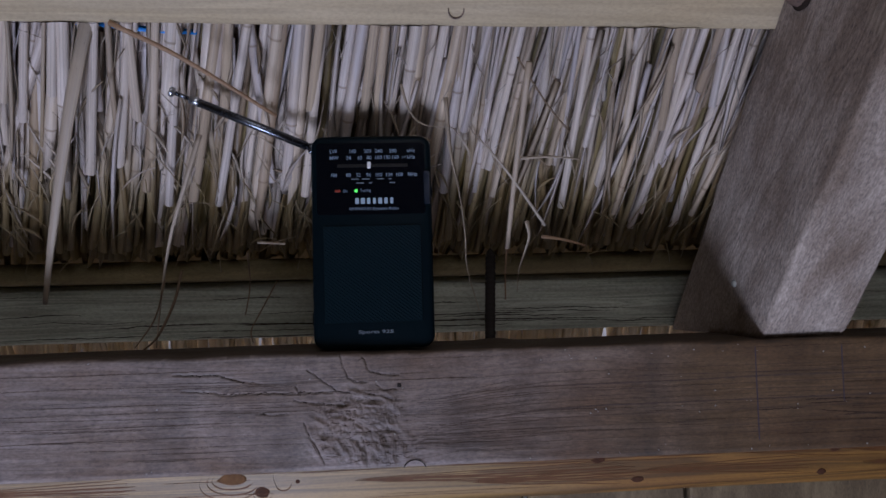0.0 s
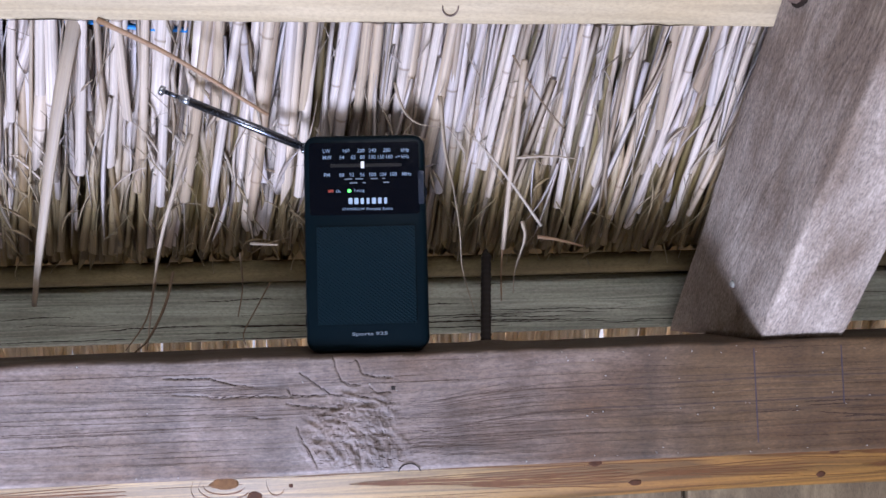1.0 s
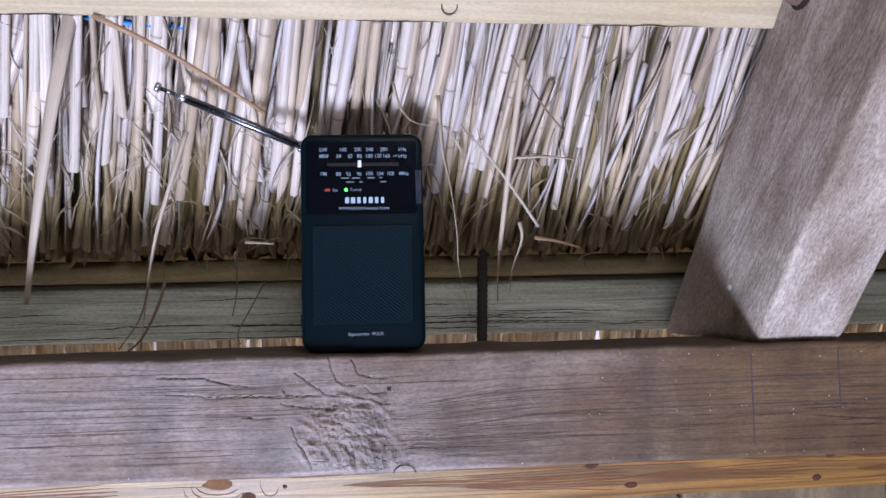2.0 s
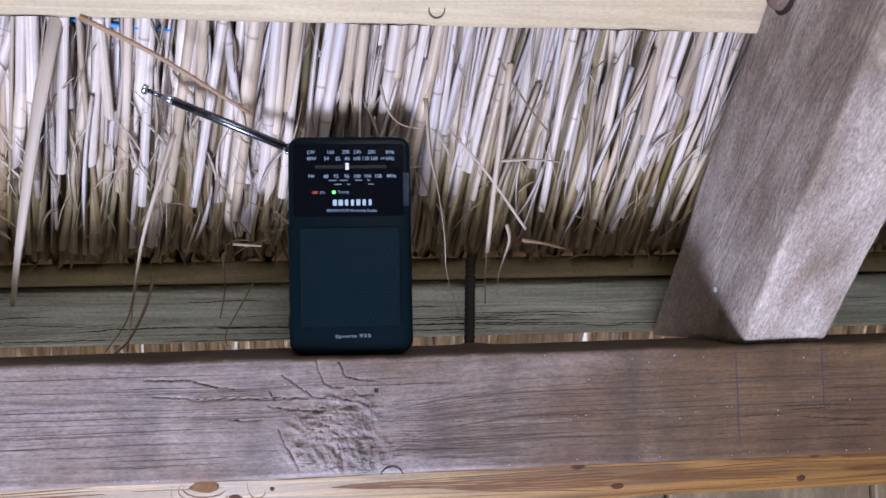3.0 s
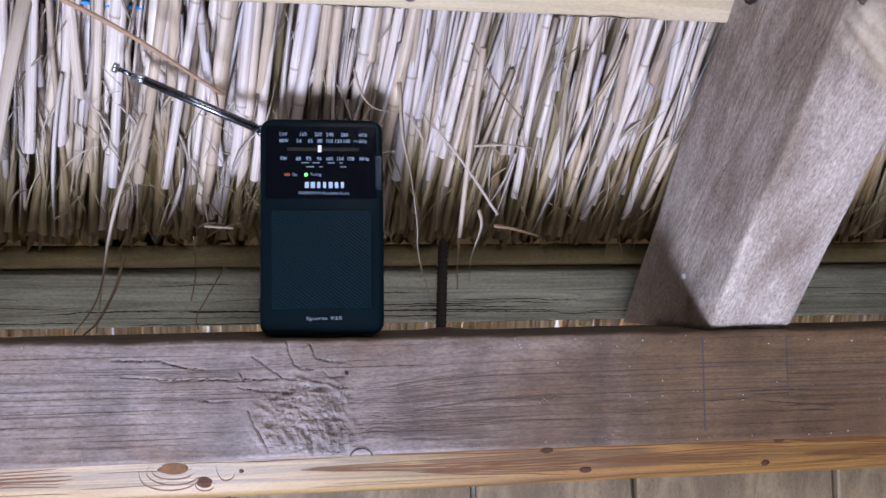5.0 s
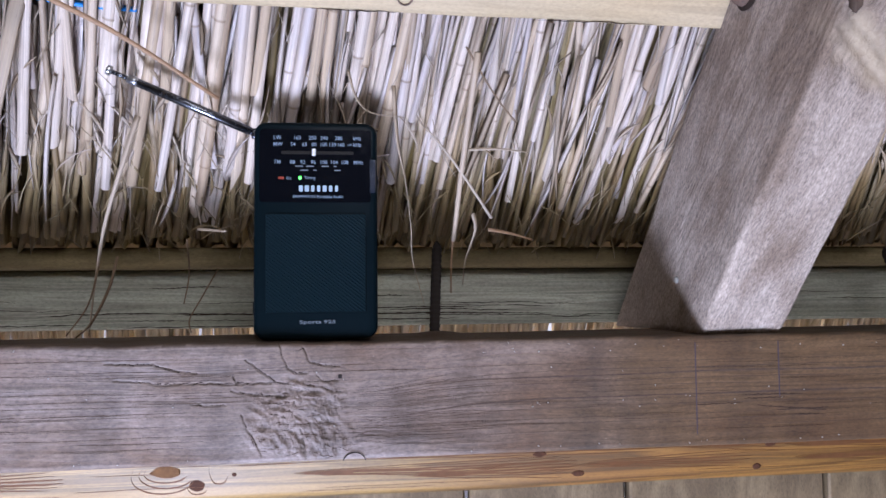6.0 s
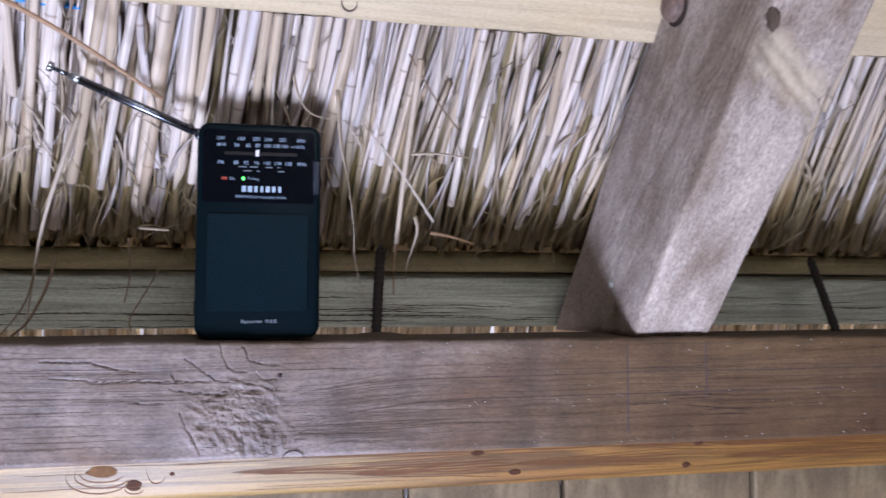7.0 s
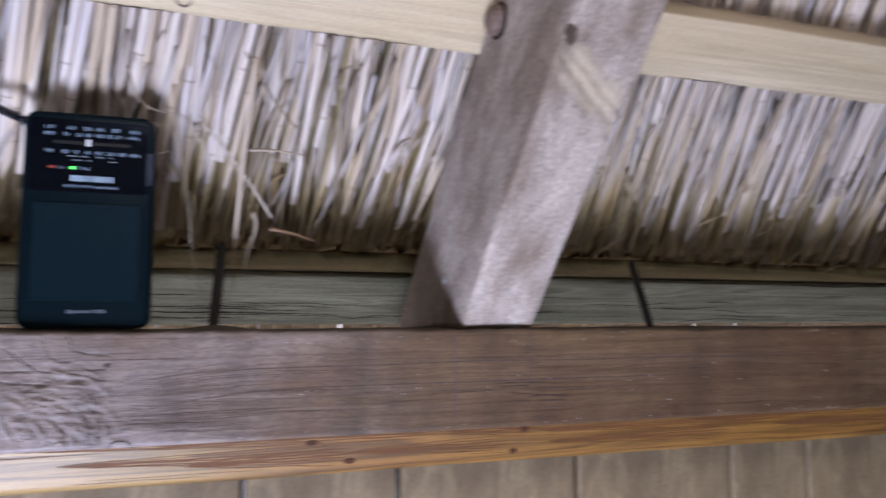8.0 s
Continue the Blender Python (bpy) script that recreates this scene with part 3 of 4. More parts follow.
def fissures():
    """Long dark splits along the weathered board."""
    rng = random.Random(41)
    verts, faces = [], []
    for i in range(46):
        x = rng.uniform(-0.40, 0.75)
        z = rng.choice((rng.uniform(1.754, 1.772), rng.uniform(1.754, 1.793)))
        long, wide, n = rng.uniform(0.03, 0.14), rng.uniform(0.00015, 0.00045), 40
        o = len(verts)
        for k in range(n + 1):
            t = k / n
            px, pz = x + long * t, z + 0.0022 * nz((x + long * t) * 22, 2.5, z * 60) + 0.0006 * nz(t * 20, i, 0.6)
            y = 0.147 + back_shift(Vector((px, 0.147, pz))).y
            w = wide * min(1.0, 5 * t, 5 * (1 - t)) * rng.uniform(0.5, 1.3)
            verts.extend(((px, y - 0.0002, pz + w), (px, y - 0.0002, pz - w), (px, y + 0.0008, pz - w), (px, y + 0.0008, pz + w)))
        for k in range(n):
            for j in range(4):
                q = (j + 1) % 4
                faces.append((o + k * 4 + j, o + k * 4 + 4 + j, o + k * 4 + 4 + q, o + k * 4 + q))
    tagged(mesh_object("fissure", verts, faces, SLIT, back_plate, False, "long dark weather splits"), kind="stuff")


fissures()


def strip_shift(p):
    return Vector((0, -0.0006 * nz(p.x * 8, 0.4, p.z * 30), 0.0009 * nz(p.x * 6, 6.0, 1.0)))


lean = [(0.072, 1.6835), (0.072, 1.652)] + [(0.046 - 0.014 * i / 8, 1.652 + 0.0315 * i / 8) for i in range(9)]
strip = loft("trim_strip", lean, coarse, STRIP_WOOD, strip_shift)
tagged(strip, "orange varnished pine strip with dark knots", "trim", kind="structure")

# the sloping rafter, built along its own x and turned up
SLOPE = 46.0
RAFTER_X0, RAFTER_X1, RAFTER_DEEP = 0.220, 0.272, 0.100


def rafter():
    base = thing("rafter", "weathered grey-brown rafter with pale underside and knots", "rafter", pose(0, 0.006, TOP, 0, 0, 0))
    # local frame: x runs up the slope, y along the plate, z across the slope
    run = Vector((0, -math.cos(radians(SLOPE)), math.sin(radians(SLOPE))))
    across = Vector((0, math.sin(radians(SLOPE)), math.cos(radians(SLOPE))))
    side = Vector((1, 0, 0))
    frame_m = Matrix(((run.x, -side.x, across.x, 0), (run.y, -side.y, across.y, 0), (run.z, -side.z, across.z, 0), (0, 0, 0, 1)))
    t = 1 / math.tan(radians(SLOPE))
    r, n = 0.0028, 4
    loop = []
    a, b = -RAFTER_X1, -RAFTER_X0
    for cy, cz, a0 in ((a + r, r, 180), (b - r, r, 270), (b - r, RAFTER_DEEP - r, 0), (a + r, RAFTER_DEEP - r, 90)):
        for i in range(n + 1):
            ang = radians(a0 + 90 * i / n)
            loop.append((cy + r * math.cos(ang), cz + r * math.sin(ang)))
    full = []
    for i, p in enumerate(loop):
        q = loop[(i + 1) % len(loop)]
        d = math.dist(p, q)
        k = max(1, int(d / 0.0035))
        full += [(p[0] + (q[0] - p[0]) * j / k, p[1] + (q[1] - p[1]) * j / k) for j in range(k)]
    def scoop(x, y):
        # a slanting pale chip out of the underside
        q = -y - RAFTER_X0
        d = max(abs(x - (0.205 - 0.72 * q)) / 0.016, abs(q - 0.028) / 0.032)
        return max(0.0, min(1.0, 1.6 - 1.6 * d + 0.5 * nz(x * 120, y * 120, 0.5)))

    def q_of(y):
        return -y - RAFTER_X0

    fresh = []
    verts, faces = [], []
    runs = [0.0] + spread(0.006, 0.138, 0.006) + spread(0.14, 0.26, 0.002) + spread(0.265, 0.36, 0.006) + spread(0.45, 1.42, 0.1)
    m = len(full)
    for s in runs:
        for y, z in full:
            # foot cut level on the plate: the far side starts further down the slope
            x = s - z * t * max(0.0, 1 - s / 0.3)
            w = 0.0016 * nz(x * 9, y * 30, z * 30) + 0.0008 * nz(x * 35, y * 50, z * 50) + 0.0005 * nz(x * 60, y * 160, z * 160)
            k = scoop(x, y) if z < 0.02 else 0.0
            fresh.append(k)
            verts.append((x, y + w + 0.004 * z / RAFTER_DEEP, z + w * 0.7 + 0.0050 * k + 0.0026 * k * math.sin((x + 0.72 * q_of(y)) * 760 + 3 * nz(x * 60, y * 60, 0.1))))
    for i in range(len(runs) - 1):
        for j in range(m):
            k = (j + 1) % m
            faces.append((i * m + j, i * m + k, (i + 1) * m + k, (i + 1) * m + j))
    faces.append(tuple(reversed(range(m))))
    faces.append(tuple(range((len(runs) - 1) * m, len(runs) * m)))
    ob = mesh_object("timber", verts, faces, RAFTER_WOOD, base, True)
    ob.data.attributes.new("fresh", "FLOAT", "POINT").data.foreach_set("value", fresh)
    ob.matrix_basis = frame_m
    # a round knot standing out of the side, and a pale chip
    knot = bmesh.new()
    bmesh.ops.create_uvsphere(knot, u_segments=20, v_segments=10, radius=1)
    for v in knot.verts:
        v.co = Vector((RAFTER_X0 - 0.0030 + v.co.x * 0.0085, -0.070 + v.co.y * 0.0105, 0.189 + v.co.z * 0.0095 + 0.001 * nz(v.co.x * 3, v.co.y * 3, v.co.z * 3)))
    part("knot", knot, KNOT_WOOD, base, "round brown knot", True)
    collar = bmesh.new()
    bmesh.ops.create_cone(collar, cap_ends=True, segments=24, radius1=0.0115, radius2=0.0108, depth=0.0012)
    bmesh.ops.transform(collar, matrix=Matrix.Translation((RAFTER_X0 - 0.0034, -0.072, 0.188)) @ pose(0, 0, 0, 0, 90, 0), verts=collar.verts)
    part("knot_ring", collar, SLIT, base, "dark ring of the knot", True)
    # a dark resin pocket on the arris, above the pale chip
    pocket = bmesh.new()
    bmesh.ops.create_icosphere(pocket, subdivisions=3, radius=1)
    for v in pocket.verts:
        lump = 1 + 0.35 * nz(v.co.x * 2, v.co.y * 2, v.co.z * 2 + 4)
        v.co = Vector((RAFTER_X0 + 0.0022 + v.co.x * 0.0030 * lump, -0.1490 + v.co.y * 0.0030 * lump, 0.1535 + v.co.z * 0.0062 * lump))
    part("resin_pocket", pocket, POCKET, base, "dark brown resin pocket", True)
    chip = bmesh.new()
    bmesh.ops.create_icosphere(chip, subdivisions=2, radius=1)
    for v in chip.verts:
        v.co = Vector((RAFTER_X0 - 0.0026 + v.co.x * 0.0016, 0.026 + v.co.y * 0.0026, 0.034 + v.co.z * 0.0026)) + v.co * 0.0008 * nz(v.co.x * 2, v.co.y * 2, v.co.z * 2)
    part("resin_fleck", chip, RESIN, base, "pale grey fleck", True)
    return base, frame_m


rafter_thing, RAFTER_FRAME = rafter()


# battens lie on the rafters, across the slope
def batten(x0, x1, corner, dip=0.0):
    base = pose(0, -0.0365, 1.9275 + 0.0008 * dip, 0, dip, 0)
    run = Vector((0, -math.cos(radians(SLOPE)), math.sin(radians(SLOPE))))
    across = Vector((0, math.sin(radians(SLOPE)), math.cos(radians(SLOPE))))
    m = base @ Matrix(((1, 0, 0, 0), (0, across.y, run.y, 0), (0, across.z, run.z, 0), (0, 0, 0, 1)))
    outline = rounded(0.0, 0.024, 0.0, 0.046, 0.0015, 2, 0.004)

    def shift(p):
        d = Vector((0, 0.0006 * nz(p.x * 9, 2.2, p.z * 20), 0.0012 * nz(p.x * 16, 5.0, 0.5)))
        if corner and p.x > x1 - 0.012:
            q = (p.x - (x1 - 0.012)) / 0.012
            d.z += 0.012 * (1 - math.sqrt(max(0.0, 1 - q * q))) * max(0.0, 1 - p.z / 0.02)
        return d
    st = spread(x0, x1 - 0.015, 0.012) + spread(x1 - 0.012, x1, 0.0012) if corner else spread(x0, x1, 0.012)
    ob = loft("batten", outline, st, BATTEN_WOOD, shift)
    ob.matrix_world = m
    return tagged(ob, "pale new pine batten under the thatch", "batten", "roof battens")


def bark(on, x0, x1, high, seed):
    """A sliver of dark bark left along the lower edge of a batten."""
    rng = random.Random(seed)
    n = int((x1 - x0) / 0.003)
    pts = [(x0 + (x1 - x0) * i / n, -0.0004, 0.0004 + high * abs(nz(i * 0.21, seed, 0.4))) for i in range(n + 1)]
    v, f = tube(pts, [0.0001 + 0.00022 * math.sin(math.pi * i / n) * rng.uniform(0.5, 1.0) for i in range(n + 1)], 6)
    mesh_object("bark", v, f, SLIT, on, True, "dark sliver of bark")


long_batten = batten(-0.9, 0.2285, True, 0.49)
bark(long_batten, 0.105, 0.175, 0.0016, 2)
bark(long_batten, -0.015, 0.030, 0.002, 5)
bark(long_batten, -0.20, -0.155, 0.002, 8)
curl = [(0.0345 + 0.0042 * math.cos(radians(a)), -0.0006, 0.0100 + 0.0048 * math.sin(radians(a))) for a in range(170, 371, 10)]
v, f = tube(curl, [0.00028 + 0.0003 * math.sin(math.pi * i / 20) for i in range(21)], 6)
mesh_object("knot_rim", v, f, KNOT_WOOD, long_batten, True, "thin brown rim of a knot")
short_batten = batten(0.250, 1.3, False)
bark(short_batten, 0.36, 0.42, 0.002, 12)


# ---------------------------------------------------------------- cladding under the plate
def cladding():
    wall = tagged(part("wall_north", box(WEST, EAST, 0.094, 0.104, 0.0, 1.683), OUTSIDE), "pine boarded wall under the beam", "wall", kind="structure")
    joints = [-1.7 + 0.148 * i for i in range(11)] + [-0.075, 0.086, 0.1995, 0.3505, 0.505, 0.592] + [0.588 + 0.15 * i for i in range(1, 12)]
    for a, b in zip(joints, joints[1:]):
        # boards stand upright, so their grain runs along the turned x
        p = part("plank", box(0.0, 1.683, -0.006, 0.006, a + 0.0019 - (a + b) / 2, b - 0.0019 - (a + b) / 2, 0.0015, 1), PLANK_WOOD, wall)
        p.matrix_basis = Matrix.Translation(((a + b) / 2, 0.0865, 0.0)) @ Matrix(((0, 0, 1, 0), (0, 1, 0, 0), (1, 0, 0, 0), (0, 0, 0, 1)))


cladding()

# ---------------------------------------------------------------- thatch
REED_SLOPE = radians(50)
LIFT = (0.106, 1.8085)           # where the lowest reeds meet the board


def reed_pose(x, z, back, lean_x, lean_y=0.0):
    """Pose whose z axis runs up the reed; it starts at height z on the underside of the thatch, set back from it."""
    d = Vector((lean_x, -math.cos(REED_SLOPE) + lean_y, math.sin(REED_SLOPE))).normalized()
    y = LIFT[0] - (z - LIFT[1]) / math.tan(REED_SLOPE) + back
    s = d.cross(Vector((0, 1, 0))).normalized()
    u = d.cross(s)
    return Matrix(((s.x, u.x, d.x, x), (s.y, u.y, d.y, y), (s.z, u.z, d.z, z), (0, 0, 0, 1)))


def reed_lean(x):
    return max(-0.16, 0.146 - 0.40 * x - 0.5 * max(0.0, x - 0.25) - 0.25 * min(0.0, max(x, -0.15)))


def reed_shape(rng, length, radius, sides, jointed=True, high=0.0):
    """A stem with swollen joints. high: how far above the butt it is cut off."""
    bend, dirn, turn = rng.uniform(-0.009, 0.009), rng.uniform(0, 6.28), rng.uniform(0, 6.28)
    verts, faces, along = [], [], []
    cut = rng.choice((rng.uniform(-0.5, 0.5), rng.uniform(-2.2, 2.2)))
    rows, step = [(0.0, 0.95, 0.0)], rng.uniform(0.10, 0.15)
    at = rng.uniform(0.02, step)
    while jointed and at < length - 0.02:
        rows += [(at - 0.0022, 0.99, 0.0), (at - 0.0004, 1.10, 1.0), (at + 0.0016, 1.05, 0.0)]
        at += step
    rows += [(length, 0.86, 0.0)] if jointed else [(length * 0.5, 0.95, 0.0), (length, 0.86, 0.0)]
    for i, (h, fat, joint) in enumerate(rows):
        s = h / length
        off = bend * math.sin(math.pi * s)
        r = radius * (1.0 - 0.12 * s) * fat
        for k in range(sides):
            a = 2 * math.pi * k / sides
            z = h + (cut * radius * math.cos(a + turn) * 1.6 if i == 0 else 0)
            verts.append((r * math.cos(a) + off * math.cos(dirn), r * math.sin(a) + off * math.sin(dirn), z))
            along.append((math.cos(a), math.sin(a), high + h, joint))
    for i in range(len(rows) - 1):
        for k in range(sides):
            j = (k + 1) % sides
            faces.append((i * sides + k, i * sides + j, (i + 1) * sides + j, (i + 1) * sides + k))
    faces.append(tuple(reversed(range(sides))))
    return verts, faces, along


def reed_kinds(rng, count, thin, thick, high):
    out = []
    for i in range(count):
        v, f, al = reed_shape(rng, 0.40, thin + (thick - thin) * i / (count - 1), 8, True, high)
        me = bpy.data.meshes.new("reed")
        me.from_pydata(v, [], f)
        me.materials.append(REED)
        me.polygons.foreach_set("use_smooth", [True] * len(me.polygons))
        stem_marks(me, al)
        out.append(me)
    return out


def bundle(name, label, stems, material, parent):
    """Many stems joined into one mesh: stems yields a pose and a shape."""
    verts, faces, along = [], [], []
    for m, (v, f, al) in stems:
        o = len(verts)
        verts += [m @ Vector(p) for p in v]
        faces += [tuple(o + k for k in g) for g in f]
        along += al
    return tagged(mesh_object(name, verts, faces, material, parent, True, label, along), kind="stuff")


def thatch():
    rng = random.Random(11)
    base = thing("thatch", "pale dry reed thatch with broken loose ends", "thatch", pose(0, 0, 0))
    butts = reed_kinds(rng, 12, 0.0016, 0.0034, 0.0)        # stems that end at their butts, low down, where shade is coloured in
    broken = reed_kinds(rng, 14, 0.0017, 0.0038, 0.13)      # stems broken off higher up

    def stem(x, z, back, mesh, wild=0.12):
        ob = new("reed", mesh)
        ob.parent = base
        lean_x = reed_lean(x) + rng.gauss(0, 0.036) + (rng.gauss(0, 0.12) if rng.random() < wild else 0)
        ob.matrix_basis = reed_pose(x, z, back, lean_x, rng.gauss(0, 0.015)) @ pose(0, 0, 0, 0, 0, rng.uniform(0, 360))

    # thick broken stems that stand proud in the west
    for i in range(50):
        x, q = -0.335 + 0.375 * (i + rng.uniform(-0.35, 0.35)) / 50, rng.random()
        z = rng.uniform(1.842, 1.872) if q < 0.42 else (rng.uniform(1.872, 1.906) if q < 0.88 else rng.uniform(1.82, 1.842))
        stem(x, z, rng.uniform(-0.008, -0.001), rng.choice(broken[6:]))
    # the long ones behind them
    for i in range(70):
        x, q = -0.335 + 0.375 * (i + rng.uniform(-0.5, 0.5)) / 70, rng.random()
        stem(x, 1.815 + rng.uniform(0, 0.008) if q < 0.75 else rng.uniform(1.82, 1.86), rng.uniform(0.005, 0.014), rng.choice(butts[2:] if q < 0.75 else broken[2:10]), 0.2)
    # thinner, closer stems to the east
    for i in range(180):
        x, q = 0.04 + 0.66 * (i + rng.uniform(-0.6, 0.6)) / 180, rng.random()
        z = 1.814 + rng.uniform(0, 0.010) if q < 0.52 else (rng.uniform(1.826, 1.86) if q < 0.74 else rng.uniform(1.86, 1.912))
        stem(x, z, rng.uniform(-0.001, 0.013) if q < 0.52 else rng.uniform(-0.006, 0.003), rng.choice(butts[:9] if q < 0.52 else broken[:9]))

    def thin_ones():
        for i in range(330):
            x = (0.02 + 0.75 * (i + rng.uniform(-0.6, 0.6)) / 210) if i < 210 else -0.33 + 0.35 * rng.random()
            low = rng.random() < 0.4
            z = rng.uniform(1.812, 1.84) if low else rng.uniform(1.83, 1.915)
            yield reed_pose(x, z, rng.uniform(-0.003, 0.012), reed_lean(x) + rng.gauss(0, 0.045), rng.gauss(0, 0.015)), reed_shape(rng, 0.38, rng.uniform(0.0009, 0.0021), 6, True, 0.0 if low else 0.1)
    bundle("thin_reed", "thin pale reeds between the others", thin_ones(), REED_THIN, base)

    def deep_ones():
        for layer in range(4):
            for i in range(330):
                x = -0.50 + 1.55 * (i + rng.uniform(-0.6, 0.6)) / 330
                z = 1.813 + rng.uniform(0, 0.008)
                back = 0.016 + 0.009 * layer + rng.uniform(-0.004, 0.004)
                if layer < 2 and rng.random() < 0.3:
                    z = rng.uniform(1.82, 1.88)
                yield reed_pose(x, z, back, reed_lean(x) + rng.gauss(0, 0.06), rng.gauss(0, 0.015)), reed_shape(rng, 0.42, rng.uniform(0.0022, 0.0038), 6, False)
    bundle("reed_bed", "deeper golden reeds packed behind, coloured darker for shade", deep_ones(), REED_BED_SHADED, base)

    # reeds of the eaves that hang outside below the board
    def outer_ones():
        for layer in range(3):
            for i in range(340):
                x = -0.50 + 1.55 * (i + rng.uniform(-0.6, 0.6)) / 340
                m = Matrix.Translation((x, 0.212 + 0.006 * layer + rng.uniform(-0.004, 0.004), 1.665 + rng.uniform(0, 0.02))) @ pose(0, 0, 0, 22 + rng.gauss(0, 3), rng.gauss(3, 3), 0)
                yield m, reed_shape(rng, 0.10, rng.uniform(0.0022, 0.0036), 6, False, 0.2)
    bundle("eaves_reed", "pale cut reeds of the eaves", outer_ones(), EAVES_REED, base)


thatch()


def ribbon_marks(count, length, high=0.15):
    """Stem marks for a ribbon of four verts a station."""
    n = max(1, count // 4 - 1)
    return [((-1, 0.2, 1, 0.0)[k % 4], 0.4, high + length * (k // 4) / n, 0.0) for k in range(count)]


# split leaf sheaths lying along the stems
def sheaths():
    rng = random.Random(23)
    base = bpy.data.objects["thatch"]

    def blades():
        for i in range(210):
            x, z = -0.32 + 1.0 * rng.random(), rng.uniform(1.815, 1.935)
            length, w = rng.uniform(0.04, 0.15), rng.choice((rng.uniform(0.0012, 0.003), rng.uniform(0.002, 0.0055)))
            m = reed_pose(x, z, rng.uniform(-0.010, 0.004), reed_lean(x) + rng.gauss(0, 0.07), rng.gauss(0, 0.02))
            curl, sway = rng.uniform(-0.011, 0.011), rng.uniform(-0.008, 0.005)
            pts = [Vector((curl * (1 - k / 7) ** 2, sway * (1 - k / 7) ** 2, length * k / 7)) for k in range(8)]
            v, f = ribbon(pts, [w * (0.18 + 0.82 * min(1.0, k / 3.0)) for k in range(8)], 0.0002, rng.uniform(-1.2, 1.2))
            yield m, (v, f, ribbon_marks(len(v), length, 0.1))
    bundle("leaf_sheath", "pale split leaf sheaths among the reeds", blades(), SHEATH, base)

    # short curled bits of leaf caught where the upper stems end
    def scraps():
        for i in range(300):
            x = -0.28 + (0.32 if i % 2 else 0.85) * rng.random()
            z = min(1.915, max(1.812, rng.gauss(1.855, 0.028)))
            m = reed_pose(x, z, rng.uniform(-0.012, 0.002), rng.gauss(0.15, 0.32), rng.gauss(0, 0.10))
            length, w = rng.uniform(0.012, 0.042), rng.uniform(0.0008, 0.0036)
            curl, sway = rng.uniform(-0.014, 0.014), rng.uniform(-0.006, 0.004)
            pts = [Vector((curl * (k / 6) ** 2, sway * (k / 6) ** 2, length * k / 6)) for k in range(7)]
            v, f = ribbon(pts, [w * (1.0 - 0.8 * abs(k / 3 - 1)) for k in range(7)], 0.0002, rng.uniform(-2.5, 2.5))
            # low scraps take the shade coloured into the butts
            yield m, (v, f, ribbon_marks(len(v), length, 0.03 if z < 1.85 else 0.08))
    bundle("leaf_scrap", "short curled scraps of leaf", scraps(), REED_THIN, base)

    # fine broken fibres low down
    def fibres():
        for i in range(330):
            x = -0.30 + 0.95 * rng.random()
            z = rng.uniform(1.80, 1.92) if i % 3 else rng.uniform(1.80, 1.83)
            m = reed_pose(x, z, rng.uniform(-0.014, 0.0), rng.gauss(0.1, 0.45), rng.gauss(0, 0.1))
            length, b = rng.uniform(0.012, 0.05), rng.uniform(-0.012, 0.012)
            pts = [Vector((b * (k / 4) ** 2, 0, length * k / 4)) for k in range(5)]
            v, f = tube(pts, [rng.uniform(0.0002, 0.0005)] * 5, 4)
            # low fibres take that butt shade in their colour too
            yield m, (v, f, [(0.0, 0.0, 0.02 if z < 1.84 else 0.08, 0.0)] * len(v))
    bundle("straw_fibre", "fine broken straw fibres", fibres(), SHEATH, base)


sheaths()


def strand(name, label, points, widths, material, flat=True, twist=0.6):
    """One loose leaf or stalk that hangs out of the thatch."""
    pts = smooth_line(points)
    n = len(pts) - 1
    ws = [widths[0] + (widths[1] - widths[0]) * i / n for i in range(n + 1)]
    v, f = ribbon(pts, ws, 0.0002, twist) if flat else tube(pts, [w / 2 for w in ws], 7)
    long = (pts[-1] - pts[0]).length
    marks_at = ribbon_marks(len(v), long) if flat else [(math.cos(k % 7 * 0.9), math.sin(k % 7 * 0.9), 0.15 + long * (k // 7) / n, 0.0) for k in range(len(v))]
    c = Vector(points[0])
    ob = mesh_object(name, [p - c for p in v], f, material, None, True, "", marks_at)
    ob.location = c
    return tagged(ob, label, "straw", "loose straws in the thatch")


def husk(label, points, widths, seed):
    """A thick stem wrapped in its ribbed, flattened, ragged leaf sheath."""
    pts = smooth_line(points, 8)
    n, sides = len(pts) - 1, 22
    verts, faces, marks_at = [], [], []
    for i, p in enumerate(pts):
        t = i / n
        d = (pts[min(i + 1, n)] - pts[max(i - 1, 0)]).normalized()
        side = d.cross(Vector((0, 1, 0.1))).normalized()
        front = side.cross(d)
        w = (widths[0] + (widths[1] - widths[0]) * min(1.0, t * 1.8)) / 2 * (1 + 0.10 * nz(t * 9, seed, 0.2))
        for k in range(sides):
            a = 2 * math.pi * k / sides
            r = w * (1 + 0.05 * math.cos(7 * a + 2 * nz(t * 3, seed, 1.0)) + 0.10 * nz(math.cos(a) * 2, math.sin(a) * 2, t * 6 + seed))
            verts.append(p + side * r * math.cos(a) + front * r * 0.55 * math.sin(a) - pts[0])
            marks_at.append((math.cos(a), math.sin(a), 0.12 + 0.18 * t, 0.0))
    for i in range(n):
        for k in range(sides):
            j = (k + 1) % sides
            faces.append((i * sides + k, i * sides + j, (i + 1) * sides + j, (i + 1) * sides + k))
    faces += [tuple(reversed(range(sides))), tuple(range(n * sides, (n + 1) * sides))]
    ob = mesh_object("loose_leaf", verts, faces, SHEATH, None, True, "", marks_at)
    ob.location = pts[0]
    return tagged(ob, label, "straw", "loose straws in the thatch")


